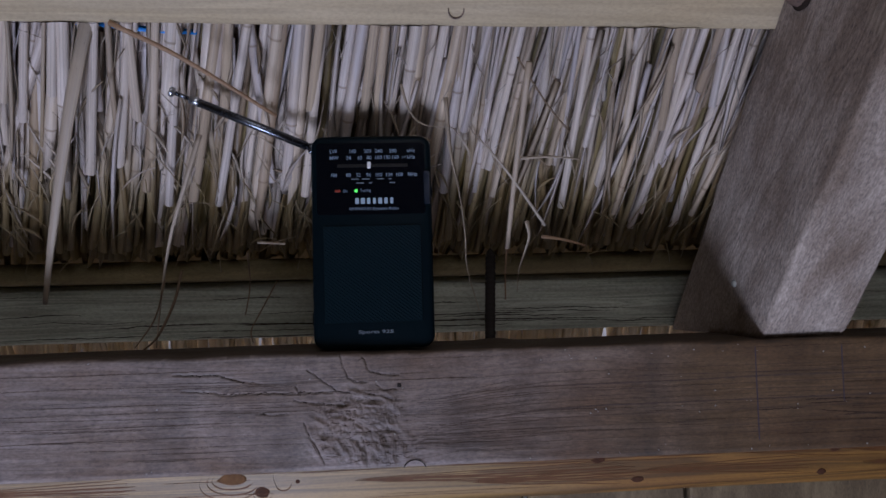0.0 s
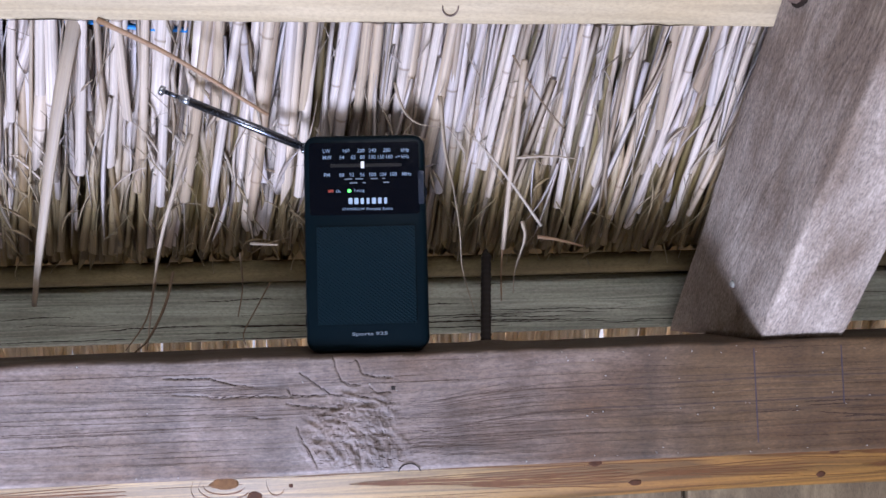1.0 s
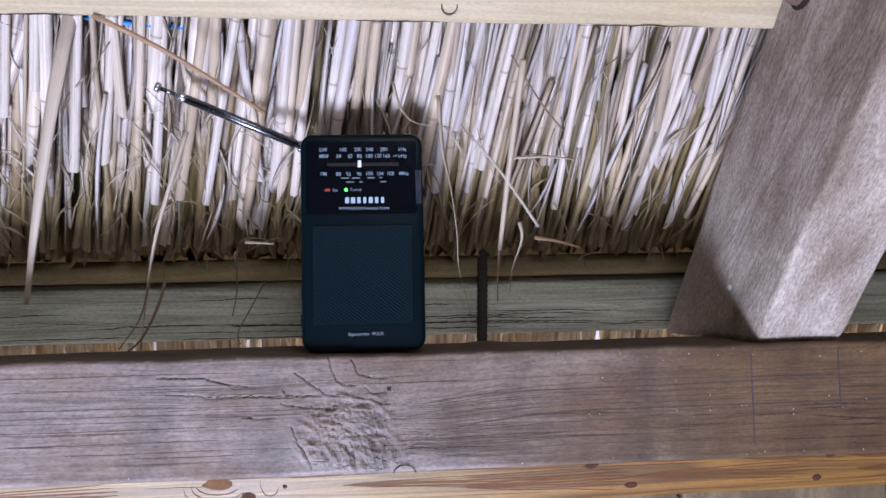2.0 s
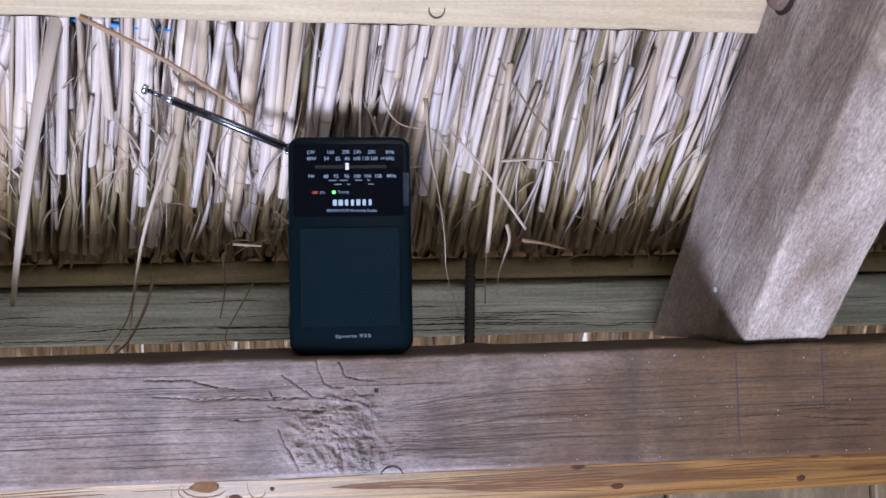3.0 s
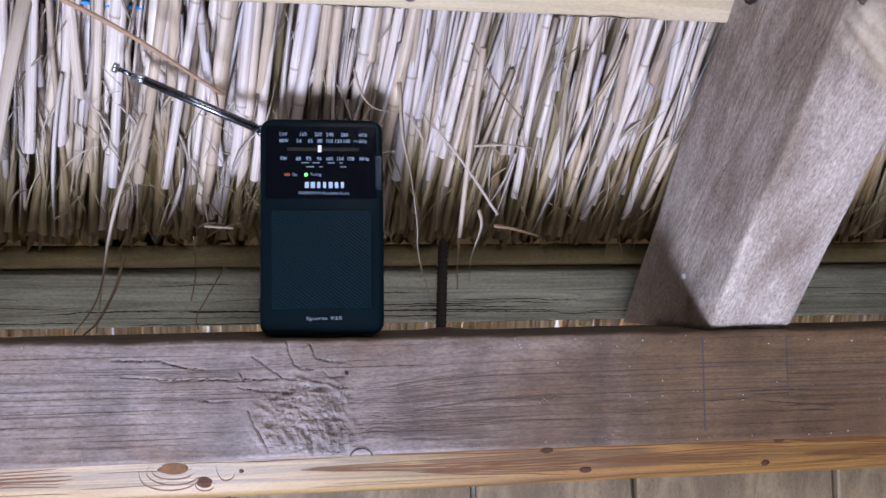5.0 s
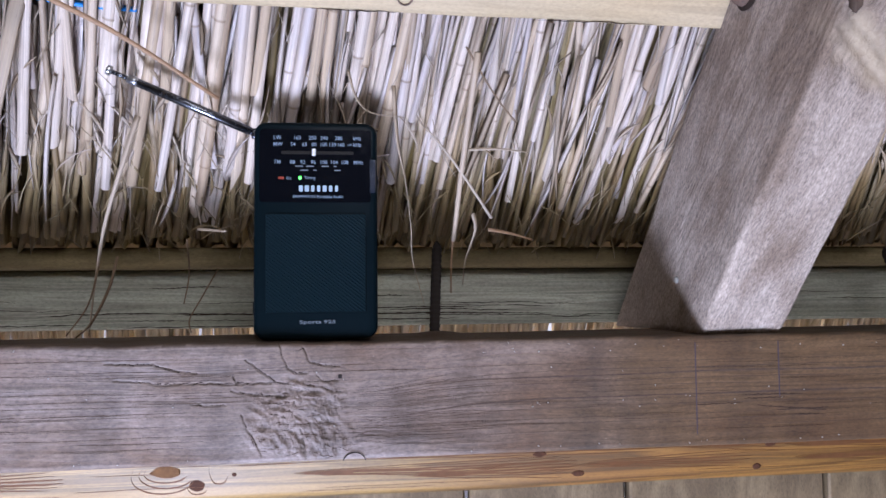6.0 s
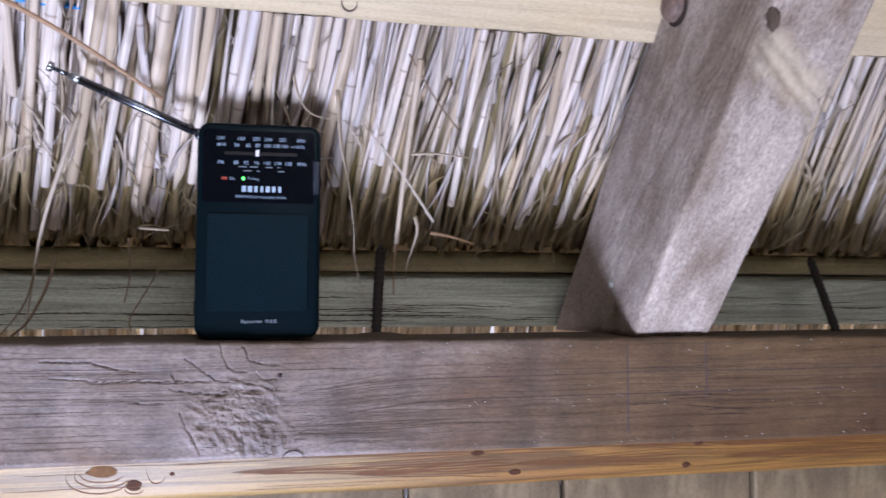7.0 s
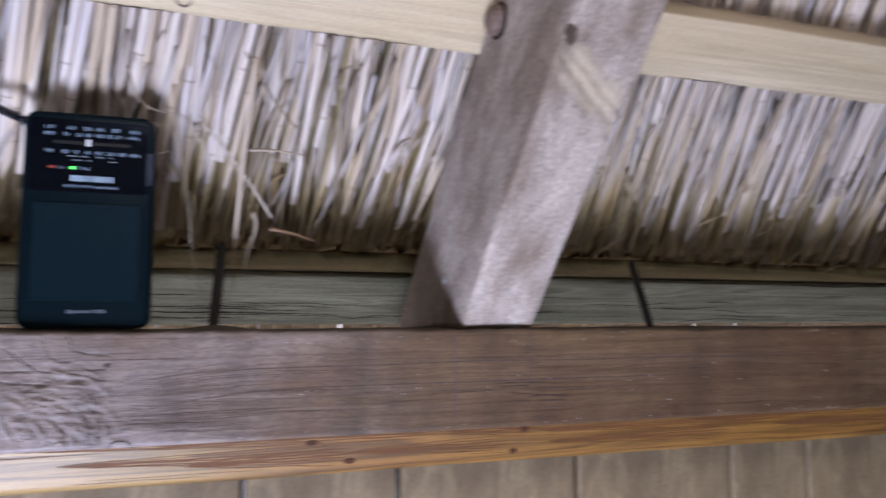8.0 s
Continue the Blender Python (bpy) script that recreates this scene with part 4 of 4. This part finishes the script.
strand("loose_leaf", "long curled pale leaf hanging from the thatch", [(0.0315, 0.0016, 1.8986), (0.034, 0.0061, 1.8673), (0.0392, 0.0132, 1.8448), (0.0439, 0.0286, 1.8179), (0.046, 0.042, 1.798), (0.054, 0.05, 1.77)], (0.0028, 0.0006), SHEATH, True, 2.4)
strand("loose_leaf", "thin hooked pale leaf above the radio", [(0.0048, -0.0019, 1.9058), (0.0096, -0.0007, 1.8904), (0.0183, 0.001, 1.8821), (0.0376, 0.0034, 1.8803)], (0.0018, 0.0008), SHEATH, True, 1.2)
strand("loose_stalk", "thin grey stalk slanting across the reeds", [(0.0512, 0.0065, 1.8748), (0.0703, 0.015, 1.8542), (0.0954, 0.033, 1.8237)], (0.0013, 0.0020), LEAF, False)
strand("loose_stalk", "short pale stalk lying across the reeds", [(0.0768, 0.0092, 1.8627), (0.0953, 0.0071, 1.8631), (0.1138, 0.0094, 1.8617)], (0.0020, 0.0009), SHEATH, True, 0.4)
strand("loose_leaf", "small pale leaf hanging beside the spike", [(0.0833, 0.032, 1.8266), (0.0853, 0.035, 1.8159), (0.081, 0.05, 1.797), (0.081, 0.06, 1.782)], (0.0028, 0.0008), SHEATH, True, 1.0)
strand("loose_stalk", "straight pale reed standing out of the thatch", [(0.0768, -0.0267, 1.9109), (0.0741, 0.0124, 1.8571), (0.074, 0.0538, 1.811)], (0.0042, 0.0030), REED_THIN, False)
strand("loose_stalk", "thin brown tail of a broken reed", [(0.0739, 0.0547, 1.812), (0.0745, 0.068, 1.795), (0.076, 0.08, 1.777)], (0.0016, 0.0009), STRAW, False)
husk("broad bleached leaf sheath hanging from the thatch", [(-0.2245, 0.064, 1.782), (-0.2108, 0.0413, 1.8228), (-0.188, 0.006, 1.884), (-0.172, -0.012, 1.930), (-0.165, -0.016, 1.952)], (0.0030, 0.0078), 4.0)
strand("loose_leaf", "long split grey leaf hanging to the beam", [(-0.1129, 0.0057, 1.8785), (-0.1232, 0.0137, 1.8514), (-0.1374, 0.0339, 1.8208), (-0.149, 0.056, 1.788), (-0.155, 0.064, 1.752)], (0.0036, 0.0009), SHEATH, True, 0.9)
strand("loose_stalk", "thin split end of a leaf", [(-0.146, 0.052, 1.795), (-0.154, 0.058, 1.771), (-0.169, 0.066, 1.752)], (0.0012, 0.0008), DARK_LEAF, False)
strand("loose_stalk", "dark bent leaf drooping onto the beam", [(-0.139, 0.0661, 1.802), (-0.143, 0.062, 1.781), (-0.152, 0.058, 1.76), (-0.161, 0.058, 1.751)], (0.0020, 0.0014), DARK_LEAF, True, 0.8)
strand("loose_stalk", "thin dark fibre hanging by the board", [(-0.079, 0.078, 1.794), (-0.09, 0.078, 1.774), (-0.096, 0.073, 1.761), (-0.094, 0.068, 1.753)], (0.0010, 0.0008), DARK_LEAF, False)
strand("loose_stalk", "thin brown fibre hanging by the board", [(-0.0949, 0.0557, 1.812), (-0.097, 0.076, 1.791), (-0.102, 0.086, 1.771)], (0.0012, 0.0008), DARK_LEAF, False)
strand("loose_stalk", "fine grey fibre slanting over the reeds", [(0.0701, -0.0272, 1.9136), (0.0901, -0.0089, 1.8912), (0.1062, 0.0039, 1.8775)], (0.0012, 0.0010), DARK_LEAF, False)
strand("loose_leaf", "short broken leaf low in the thatch", [(-0.0877, 0.0506, 1.8179), (-0.0689, 0.041, 1.8159)], (0.0020, 0.0012), SHEATH, True, 0.5)
strand("loose_leaf", "brown broken leaf low in the thatch", [(0.0967, 0.0506, 1.8179), (0.1118, 0.055, 1.8159), (0.1299, 0.0637, 1.812)], (0.0026, 0.0012), STRAW, True, 0.5)
strand("brown_stick", "long thin brown stick across the reeds", [(-0.1493, -0.0381, 1.9294), (-0.1137, -0.0271, 1.9131), (-0.0672, -0.004, 1.8867)], (0.0030, 0.0022), STRAW, False)


def twine():
    base = thing("blue_twine", "bright blue plastic twine behind the reeds", "twine", pose(-0.148, -0.0043, 1.9376))
    v, f = ribbon([(-0.032, 0.0, 0.0045), (-0.016, -0.001, 0.0028), (0.0, 0, 0.0010), (0.018, 0.001, -0.0004), (0.036, 0.001, -0.0012)], [0.0036] * 5, 0.0005, 0.3)
    mesh_object("strand", v, f, BLUE, base, True)


twine()


# ---------------------------------------------------------------- iron spikes driven up from the plate
def spike(foot, tip, radius, seed):
    rng = random.Random(seed)
    foot, tip = Vector(foot), Vector(tip)
    base = thing("iron_spike", "dark rusty threaded spike standing in the beam", "spike", Matrix.Translation(foot), "rusty spikes along the beam")
    d = tip - foot
    n = 46
    pts, radii = [], []
    for i in range(n + 1):
        t = i / n
        pts.append(d * (t * 0.90))
        radii.append(radius * (1 + (0.13 if i % 3 == 0 else -0.03) + rng.uniform(-0.05, 0.05)))
    v, f = tube(pts, radii, 10)
    mesh_object("shank", v, f, IRON, base, True)
    v, f = tube([d * 0.90, d * 0.95, d * 1.0], [radius * 1.12, radius * 0.75, radius * 0.12], 10)
    mesh_object("point", v, f, IRON, base, True)


spike((0.0615, 0.058, 1.7515), (0.069, 0.098, 1.8135), 0.0034, 3)
spike((0.402, 0.049, 1.7495), (0.4175, 0.098, 1.8085), 0.0031, 4)


# ---------------------------------------------------------------- the radio
def letters(text, height, width=0.0, bold=0.0):
    """Raised print as a bmesh: lies in local x and z, centred, facing -y."""
    cu = bpy.data.curves.new("print", "FONT")
    cu.body, cu.size, cu.align_x, cu.align_y, cu.extrude, cu.offset = text, 1.0, "CENTER", "CENTER", 0.02, bold
    cu.resolution_u = 2
    ob = bpy.data.objects.new("print", cu)
    scene.collection.objects.link(ob)
    me = bpy.data.meshes.new_from_object(ob.evaluated_get(bpy.context.evaluated_depsgraph_get()))
    bm = bmesh.new()
    bm.from_mesh(me)
    bpy.data.objects.remove(ob)
    bpy.data.meshes.remove(me)
    bpy.data.curves.remove(cu)
    xs, ys = [v.co.x for v in bm.verts], [v.co.y for v in bm.verts]
    k = height / 0.72
    kx = width / (max(xs) - min(xs)) if width else k * 0.92
    for v in bm.verts:
        v.co = Vector(((v.co.x - (max(xs) + min(xs)) / 2) * kx, -v.co.z * 0.004, (v.co.y - (max(ys) + min(ys)) / 2) * k))
    return bm


def placed(bm, x, y, z):
    bmesh.ops.translate(bm, verts=bm.verts, vec=(x, y, z))
    return bm


def rounded_plate(w, h, r, d, n=6):
    """A flat plate with round corners, centred in x and z, facing -y, its back at y = 0."""
    bm = bmesh.new()
    ring = []
    for cx, cz, a0 in ((w / 2 - r, h / 2 - r, 0), (-w / 2 + r, h / 2 - r, 90), (-w / 2 + r, -h / 2 + r, 180), (w / 2 - r, -h / 2 + r, 270)):
        for i in range(n + 1):
            a = radians(a0 + 90 * i / n)
            ring.append((cx + r * math.cos(a), cz + r * math.sin(a)))
    front = [bm.verts.new((x * (1 - 0.6 * d / w), -d, z * (1 - 0.6 * d / h))) for x, z in ring]
    back = [bm.verts.new((x, 0, z)) for x, z in ring]
    bm.faces.new(front)
    bm.faces.new(list(reversed(back)))
    for i in range(len(ring)):
        j = (i + 1) % len(ring)
        bm.faces.new((front[j], front[i], back[i], back[j]))
    bmesh.ops.recalc_face_normals(bm, faces=bm.faces)
    return bm


def case(w, h, d, r):
    """The radio's case: round corners seen from the front, and soft front and back edges."""
    verts, faces, n = [], [], 8
    layers = ((0.0028, 0.0), (0.0012, 0.0005), (0.0004, 0.0015), (0.0, 0.0032), (0.0, 0.0125), (0.00035, 0.0127), (0.00035, 0.0133), (0.0, 0.0135), (0.0, d - 0.0032), (0.0010, d - 0.0008), (0.0028, d))
    for inset, y in layers:
        for cx, cz, a0 in ((w / 2 - r, h - r, 0), (-w / 2 + r, h - r, 90), (-w / 2 + r, r, 180), (w / 2 - r, r, 270)):
            for i in range(n + 1):
                a = radians(a0 + 90 * i / n)
                k = r - inset
                verts.append((cx + k * math.cos(a), y, cz + k * math.sin(a)))
    m = 4 * (n + 1)
    for i in range(len(layers) - 1):
        for j in range(m):
            k = (j + 1) % m
            faces.append((i * m + j, i * m + k, (i + 1) * m + k, (i + 1) * m + j))
    faces.append(tuple(reversed(range(m))))
    faces.append(tuple(range((len(layers) - 1) * m, len(layers) * m)))
    return verts, faces


def radio():
    base = thing("portable_radio", "small black portable radio with aerial out, standing on beam", "radio", pose(-0.0136, 0.006, TOP + 0.0008, 0, 0, -1.0))
    W, H, D = 0.0710, 0.1262, 0.026
    v, f = case(W, H, D, 0.0072)
    body = mesh_object("body", v, f, BLACK, base, True, "matt black plastic case")
    DX, DZ = 0.0009, 1.015
    # dial window: the glossy upper third
    window = part("dial_window", placed(rounded_plate(0.0640, 0.0425, 0.002, 0.0005), -0.0002, 0.0, 0.1003), GLOSS, base, "glossy black dial window")
    part("dial_slot", placed(rounded_plate(0.0415, 0.0019, 0.0004, 0.0002), DX, -0.0005, 0.1064 * DZ), SLOT, window, "dark recessed tuning slot")
    part("pointer", placed(rounded_plate(0.0021, 0.0040, 0.0003, 0.0006), DX - 0.0021, -0.0006, 0.1067 * DZ), POINTER, window, "white tuning pointer")
    y = -0.00055
    rows = (
        (0.1150, (("LW", -0.0228, 0), ("160", -0.01145, 0), ("200", -0.0029, 0), ("240", 0.0038, 0), ("280", 0.0122, 0), ("kHz", 0.0229, 0))),
        (0.1112, (("MW", -0.0225, 0), ("54", -0.0140, 0), ("65", -0.0074, 0), ("80", -0.0020, 0), ("100", 0.0037, 0), ("130", 0.0088, 0), ("160", 0.0137, 0), ("x10", 0.0185, 1), ("kHz", 0.0229, 0))),
        (0.1010, (("FM", -0.0228, 0), ("88", -0.0143, 0), ("92", -0.0085, 0), ("96", -0.0024, 0), ("100", 0.0037, 0), ("104", 0.0098, 0), ("108", 0.0159, 0), ("MHz", 0.0236, 0))),
    )
    for z, words in rows:
        for word, x, small in words:
            part("print", placed(letters(word, 0.0013 if small else 0.0023, 0, 0.004), x + DX, y, z * DZ), PRINT, window)
    for word, x, z in (("On", -0.0164, 0.0917), ("Tuning", -0.0045, 0.0917)):
        part("print", placed(letters(word, 0.0018), x + DX, y, z * DZ), PRINT, window)
    # small station names that cannot be read
    for x, z, w in ((-0.0105, 0.0986, 0.0046), (-0.0042, 0.0986, 0.0046), (0.0045, 0.0986, 0.0042), (0.0102, 0.0986, 0.0018), (-0.0076, 0.0963, 0.0046), (-0.0014, 0.0963, 0.0020), (0.0115, 0.0963, 0.0036)):
        part("print_bar", placed(rounded_plate(w, 0.0007, 0.0003, 0.0001, 2), x + DX, y, z * DZ), PRINT_DIM, window)
    # maker's mark: a row of plain upright bars
    for i in range(7):
        part("mark_bar", placed(rounded_plate((0.0024, 0.0026, 0.0020, 0.0018, 0.0024, 0.0021, 0.0018)[i], 0.0036, 0.0006, 0.0001, 3), DX + 0.0007 + (i - 3) * 0.0034, y, 0.0858 * DZ), MARK, window)
    part("print", placed(letters("FM/MW/LW Portable Radio", 0.0018, 0.0288), DX + 0.0004, y, 0.0812 * DZ), PRINT, window)
    part("red_lens", placed(rounded_plate(0.0034, 0.0016, 0.0004, 0.0003), DX - 0.0208, y + 0.0001, 0.0918 * DZ), LED_RED, window, "unlit red lens")
    lens = bmesh.new()
    bmesh.ops.create_uvsphere(lens, u_segments=12, v_segments=8, radius=0.0010)
    bmesh.ops.scale(lens, vec=(1, 0.45, 1), verts=lens.verts)
    part("green_lens", placed(lens, DX - 0.0100, y, 0.0918 * DZ), LED_GREEN, window, "lit green tuning lamp", True)
    # loudspeaker grille: crossing slanted ribs over a plate coloured dark as the holes' shade
    grille = part("grille", placed(rounded_plate(0.0578, 0.0572, 0.0010, 0.00012), 0.0, 0.0, 0.0440), GRILLE_HOLES, base, "dark teal perforated loudspeaker grille")
    x0, x1, z0, z1, y0 = -0.0285, 0.0285, 0.0158, 0.0722, -0.0003
    verts, faces = [], []
    for sign in (1, -1):
        c = -0.12
        while c < 0.16:
            # each rib slants across and is cut to the panel
            sl = sign * 0.78
            xa, xb = x0, x1
            for lim in (z0, z1):
                xc = x0 + (lim - c) / sl
                lower = (lim == z0) == (sl > 0)
                if lower:
                    xa = max(xa, xc)
                else:
                    xb = min(xb, xc)
            if xb - xa > 0.0008:
                a, b = Vector((xa, y0, c + sl * (xa - x0))), Vector((xb, y0, c + sl * (xb - x0)))
                s = (b - a).normalized().cross(Vector((0, 1, 0))) * (0.00030 if sign > 0 else 0.00044)
                o = len(verts)
                up = Vector((0, -0.00045 - (0 if sign > 0 else 0.0002), 0))
                verts += [a - s, a + s, b + s, b - s, a - s * 0.5 + up, a + s * 0.5 + up, b + s * 0.5 + up, b - s * 0.5 + up]
                faces += [(o + 4, o + 5, o + 6, o + 7), (o, o + 1, o + 5, o + 4), (o + 1, o + 2, o + 6, o + 5), (o + 2, o + 3, o + 7, o + 6), (o + 3, o, o + 4, o + 7)]
            c += 0.0021
    mesh_object("ribs", verts, faces, GRILLE_RIB, grille)
    part("print", placed(letters("Sports 925", 0.0019, 0.0205, 0.02), 0.001, -0.0005, 0.0098), PRINT_DIM, base)
    # thumb wheel let into the edge
    wheel = bmesh.new()
    bmesh.ops.create_cone(wheel, cap_ends=True, segments=40, radius1=0.0105, radius2=0.0105, depth=0.0045)
    bmesh.ops.bevel(wheel, geom=[e for e in wheel.edges if e.calc_face_angle(0) > 1], offset=0.0006, segments=2, affect="EDGES")
    bmesh.ops.transform(wheel, matrix=Matrix.Translation((W / 2 - 0.0098, 0.0052, 0.0925)) @ pose(0, 0, 0, 90, 0, 0), verts=wheel.verts)
    part("tuning_wheel", wheel, WHEEL, base, "dark blue tuning wheel in the edge", True)
    part("wheel_window", placed(rounded_plate(0.0036, 0.0200, 0.0008, 0.0007), 0.0327, 0.0, 0.0945), WHEEL, base, "blue-black sliding cover")
    part("side_switch", box(-W / 2 - 0.0012, -W / 2 + 0.001, 0.008, 0.014, 0.014, 0.022, 0.0006), BLACK, base)
    part("socket", box(-W / 2 - 0.0008, -W / 2 + 0.001, 0.008, 0.013, 0.030, 0.036, 0.0005), BLACK, base)
    # telescopic aerial, swung out from the top corner
    aerial = part("aerial_pivot", placed(box(-0.0022, 0.0026, -0.0028, 0.0028, -0.0030, 0.0030, 0.0010), -W / 2 - 0.0002, 0.010, H - 0.0055), CHROME, base, "chromed aerial joint", True)
    a = Vector((-W / 2 - 0.0005, 0.0095, H - 0.0052))
    b = Vector((-0.128 + 0.0136, -0.004 - 0.006, 1.9025 - TOP - 0.0008))
    d = b - a
    v, f = tube([a, a + d * 0.03, a + d * 0.035, a + d * 0.80, a + d * 0.803], [0.0020, 0.0020, 0.0026, 0.0025, 0.0016], 14)
    mesh_object("aerial_tube", v, f, CHROME, aerial, True, "thick chromed aerial section")
    v, f = tube([a + d * 0.80, a + d * 0.815, a + d * 0.82, a + d * 0.86, a + d * 0.865], [0.0026, 0.0027, 0.0027, 0.0024, 0.0015], 14)
    mesh_object("aerial_collar", v, f, STEEL, aerial, True, "bright aerial collar")
    v, f = tube([a + d * 0.86, a + d * 0.96], [0.0013, 0.0013], 12)
    mesh_object("aerial_rod", v, f, CHROME, aerial, True, "thin aerial rod")
    v, f = tube([a + d * 0.962, a + d * 0.966, a + d * 0.990, a + d * 0.998, a + d * 1.0], [0.0015, 0.0028, 0.0030, 0.0026, 0.0016], 16)
    mesh_object("aerial_tip", v, f, STEEL, aerial, True, "flat-ended bright aerial cap")


radio()


# ---------------------------------------------------------------- marks on the timbers
def marks():
    part("nail_head", placed(rounded_plate(0.0028, 0.0030, 0.0006, 0.0016, 3), 0.0, 0.0010, 1.730), IRON, wall_plate, "dark square nail head")
    for x, z0, z1 in ((0.213, 1.690, 1.746), (0.267, 1.711, 1.746)):
        part("pencil_line", placed(rounded_plate(0.00032, z1 - z0, 0.00012, 0.0016, 2), x, 0.0008, (z0 + z1) / 2), INK, wall_plate, "faint blue pencil line")
    arc = [(0.008 + 0.0065 * math.cos(radians(a)), -0.0006, 1.6815 + 0.0058 * math.sin(radians(a))) for a in range(15, 166, 10)]
    v, f = tube(arc, [0.0003] * len(arc), 6)
    mesh_object("ink_arc", v, f, IRON, wall_plate, True, "thin dark curved scratch")
    # pale specks of dust and lime
    rng = random.Random(5)
    verts, faces = [], []
    for i in range(110):
        x = rng.uniform(0.10, 0.55) if i % 4 else rng.uniform(-0.2, 0.1)
        z = rng.choice((rng.uniform(1.686, 1.749), rng.gauss(1.7445, 0.002), rng.gauss(1.711, 0.004), rng.gauss(1.6862, 0.0006)))
        if not 1.685 < z < 1.7485:
            continue
        r = rng.uniform(0.00012, 0.00040)
        o = len(verts)
        verts += [(x + r * math.cos(k) * rng.uniform(0.5, 1.3), -0.0008, z + r * math.sin(k) * rng.uniform(0.5, 1.3)) for k in (0, 1.05, 2.1, 3.14, 4.2, 5.2)]
        verts.append((x, -0.0011, z))
        verts += [(verts[o + k][0], 0.0006, verts[o + k][2]) for k in range(6)]
        faces += [(o + k, o + 6, o + (k + 1) % 6) for k in range(6)] + [(o + k, o + (k + 1) % 6, o + 7 + (k + 1) % 6, o + 7 + k) for k in range(6)]
    tagged(mesh_object("dust_speck", verts, faces, RESIN, wall_plate, False, "pale specks of dust"), kind="stuff")

    # knots of the varnished strip, on its sloping face
    for x, z, w, h in ((-0.102, 1.672, 0.018, 0.0085), (-0.085, 1.6625, 0.0095, 0.0090), (0.125, 1.6745, 0.009, 0.0042), (0.152, 1.6600, 0.0085, 0.0050), (0.281, 1.6760, 0.008, 0.0045), (0.275, 1.6595, 0.006, 0.0045), (-0.063, 1.669, 0.003, 0.003)):
        t = (z - 1.652) / 0.0315
        bm = bmesh.new()
        bmesh.ops.create_uvsphere(bm, u_segments=18, v_segments=8, radius=1)
        slope = math.degrees(math.atan2(0.014, 0.0315))
        for q in bm.verts:
            q.co = Vector((q.co.x * w / 2 * (1 + 0.25 * nz(q.co.x * 2 + x * 90, q.co.z * 2, 0.3)), q.co.y * 0.00035, q.co.z * h / 2 * (1 + 0.25 * nz(q.co.z * 2, x * 70, 0.9))))
        bmesh.ops.transform(bm, matrix=Matrix.Translation((x, 0.046 - 0.014 * t, z)) @ pose(0, 0, 0, slope, 0, 0), verts=bm.verts)
        part("knot", bm, KNOT_HEART if w > 0.012 else DARK_WOOD, strip, "", True)


def strip_face(x, z):
    """A spot on the sloping face of the varnished strip."""
    t = (z - 1.652) / 0.0315
    return Vector((x, 0.046 - 0.014 * t, z)) + strip_shift(Vector((x, 0.04, z)))


def strip_grain():
    rng = random.Random(9)
    verts, faces = [], []

    def line(points, width):
        o, n = len(verts), len(points) - 1
        for i, (x, z) in enumerate(points):
            w = width * min(1.0, 6 * i / n + 0.2, 6 * (1 - i / n) + 0.2) * rng.uniform(0.6, 1.2) / 2
            p = strip_face(x, max(1.6532, min(1.6825, z)))
            verts.extend((p + Vector((0, -0.00022, w)), p + Vector((0, -0.00022, -w)), p + Vector((0, 0.0004, -w)), p + Vector((0, 0.0004, w))))
        for i in range(n):
            for k in range(4):
                q = (k + 1) % 4
                faces.append((o + i * 4 + k, o + (i + 1) * 4 + k, o + (i + 1) * 4 + q, o + i * 4 + q))
    # pointed arches of the flat-sawn grain, opening to the east
    for x0, z0, long in ((-0.050, 1.6788, 0.26), (0.042, 1.6815, 0.20), (0.134, 1.6812, 0.22), (0.226, 1.6765, 0.07), (-0.02, 1.6680, 0.17), (0.05, 1.6640, 0.10), (0.16, 1.6660, 0.11), (0.30, 1.6745, 0.20), (0.31, 1.6650, 0.16), (0.43, 1.6770, 0.18), (-0.27, 1.6690, 0.11), (0.52, 1.6690, 0.18)):
        for k in range(3):
            grow = 0.0009 + 0.0017 * k
            top = [(x0 - 0.004 * k + long * t, z0 + grow * math.sqrt(t) * (1 + 0.4 * t) + 0.0004 * nz(t * 6 + x0 * 40, k, 0.2)) for t in (i / 24 for i in range(25))]
            low = [(x, 2 * z0 - z - 0.0006 * nz(x * 50, k, 0.7)) for x, z in top]
            heavy = 0.0015 if k == 0 else 0.0007
            line(top, rng.uniform(0.5, 1.1) * heavy)
            line(low, rng.uniform(0.5, 1.1) * heavy)
        # the dark head of the arch
        line([(x0 - 0.002 + 0.03 * t, z0 - 0.0010 * t) for t in (i / 10 for i in range(11))], 0.0018)
    for i in range(46):
        x, z, long = rng.uniform(-0.32, 0.65), rng.uniform(1.654, 1.682), rng.uniform(0.03, 0.14)
        line([(x + long * t, z + 0.0007 * nz(t * 3 + x * 30, i, 0.4)) for t in (k / 16 for k in range(17))], rng.uniform(0.00015, 0.0004))
    # rings round the large knots
    for cx, cz, rx, rz in ((-0.102, 1.671, 0.0125, 0.0058), (-0.102, 1.670, 0.0155, 0.0085), (-0.104, 1.669, 0.0185, 0.0110), (-0.085, 1.6625, 0.0062, 0.0058), (-0.072, 1.672, 0.006, 0.009)):
        line([(cx + rx * math.cos(a) + 0.0008 * nz(a, rx * 900, cx * 30), cz + rz * math.sin(a)) for a in (radians(d) for d in range(150, 350, 8))], 0.0009)
    ob = mesh_object("grain_line", verts, faces, STRIP_DARK, strip, False, "brown grain lines in the varnished pine")
    tagged(ob, kind="stuff")


marks()
strip_grain()
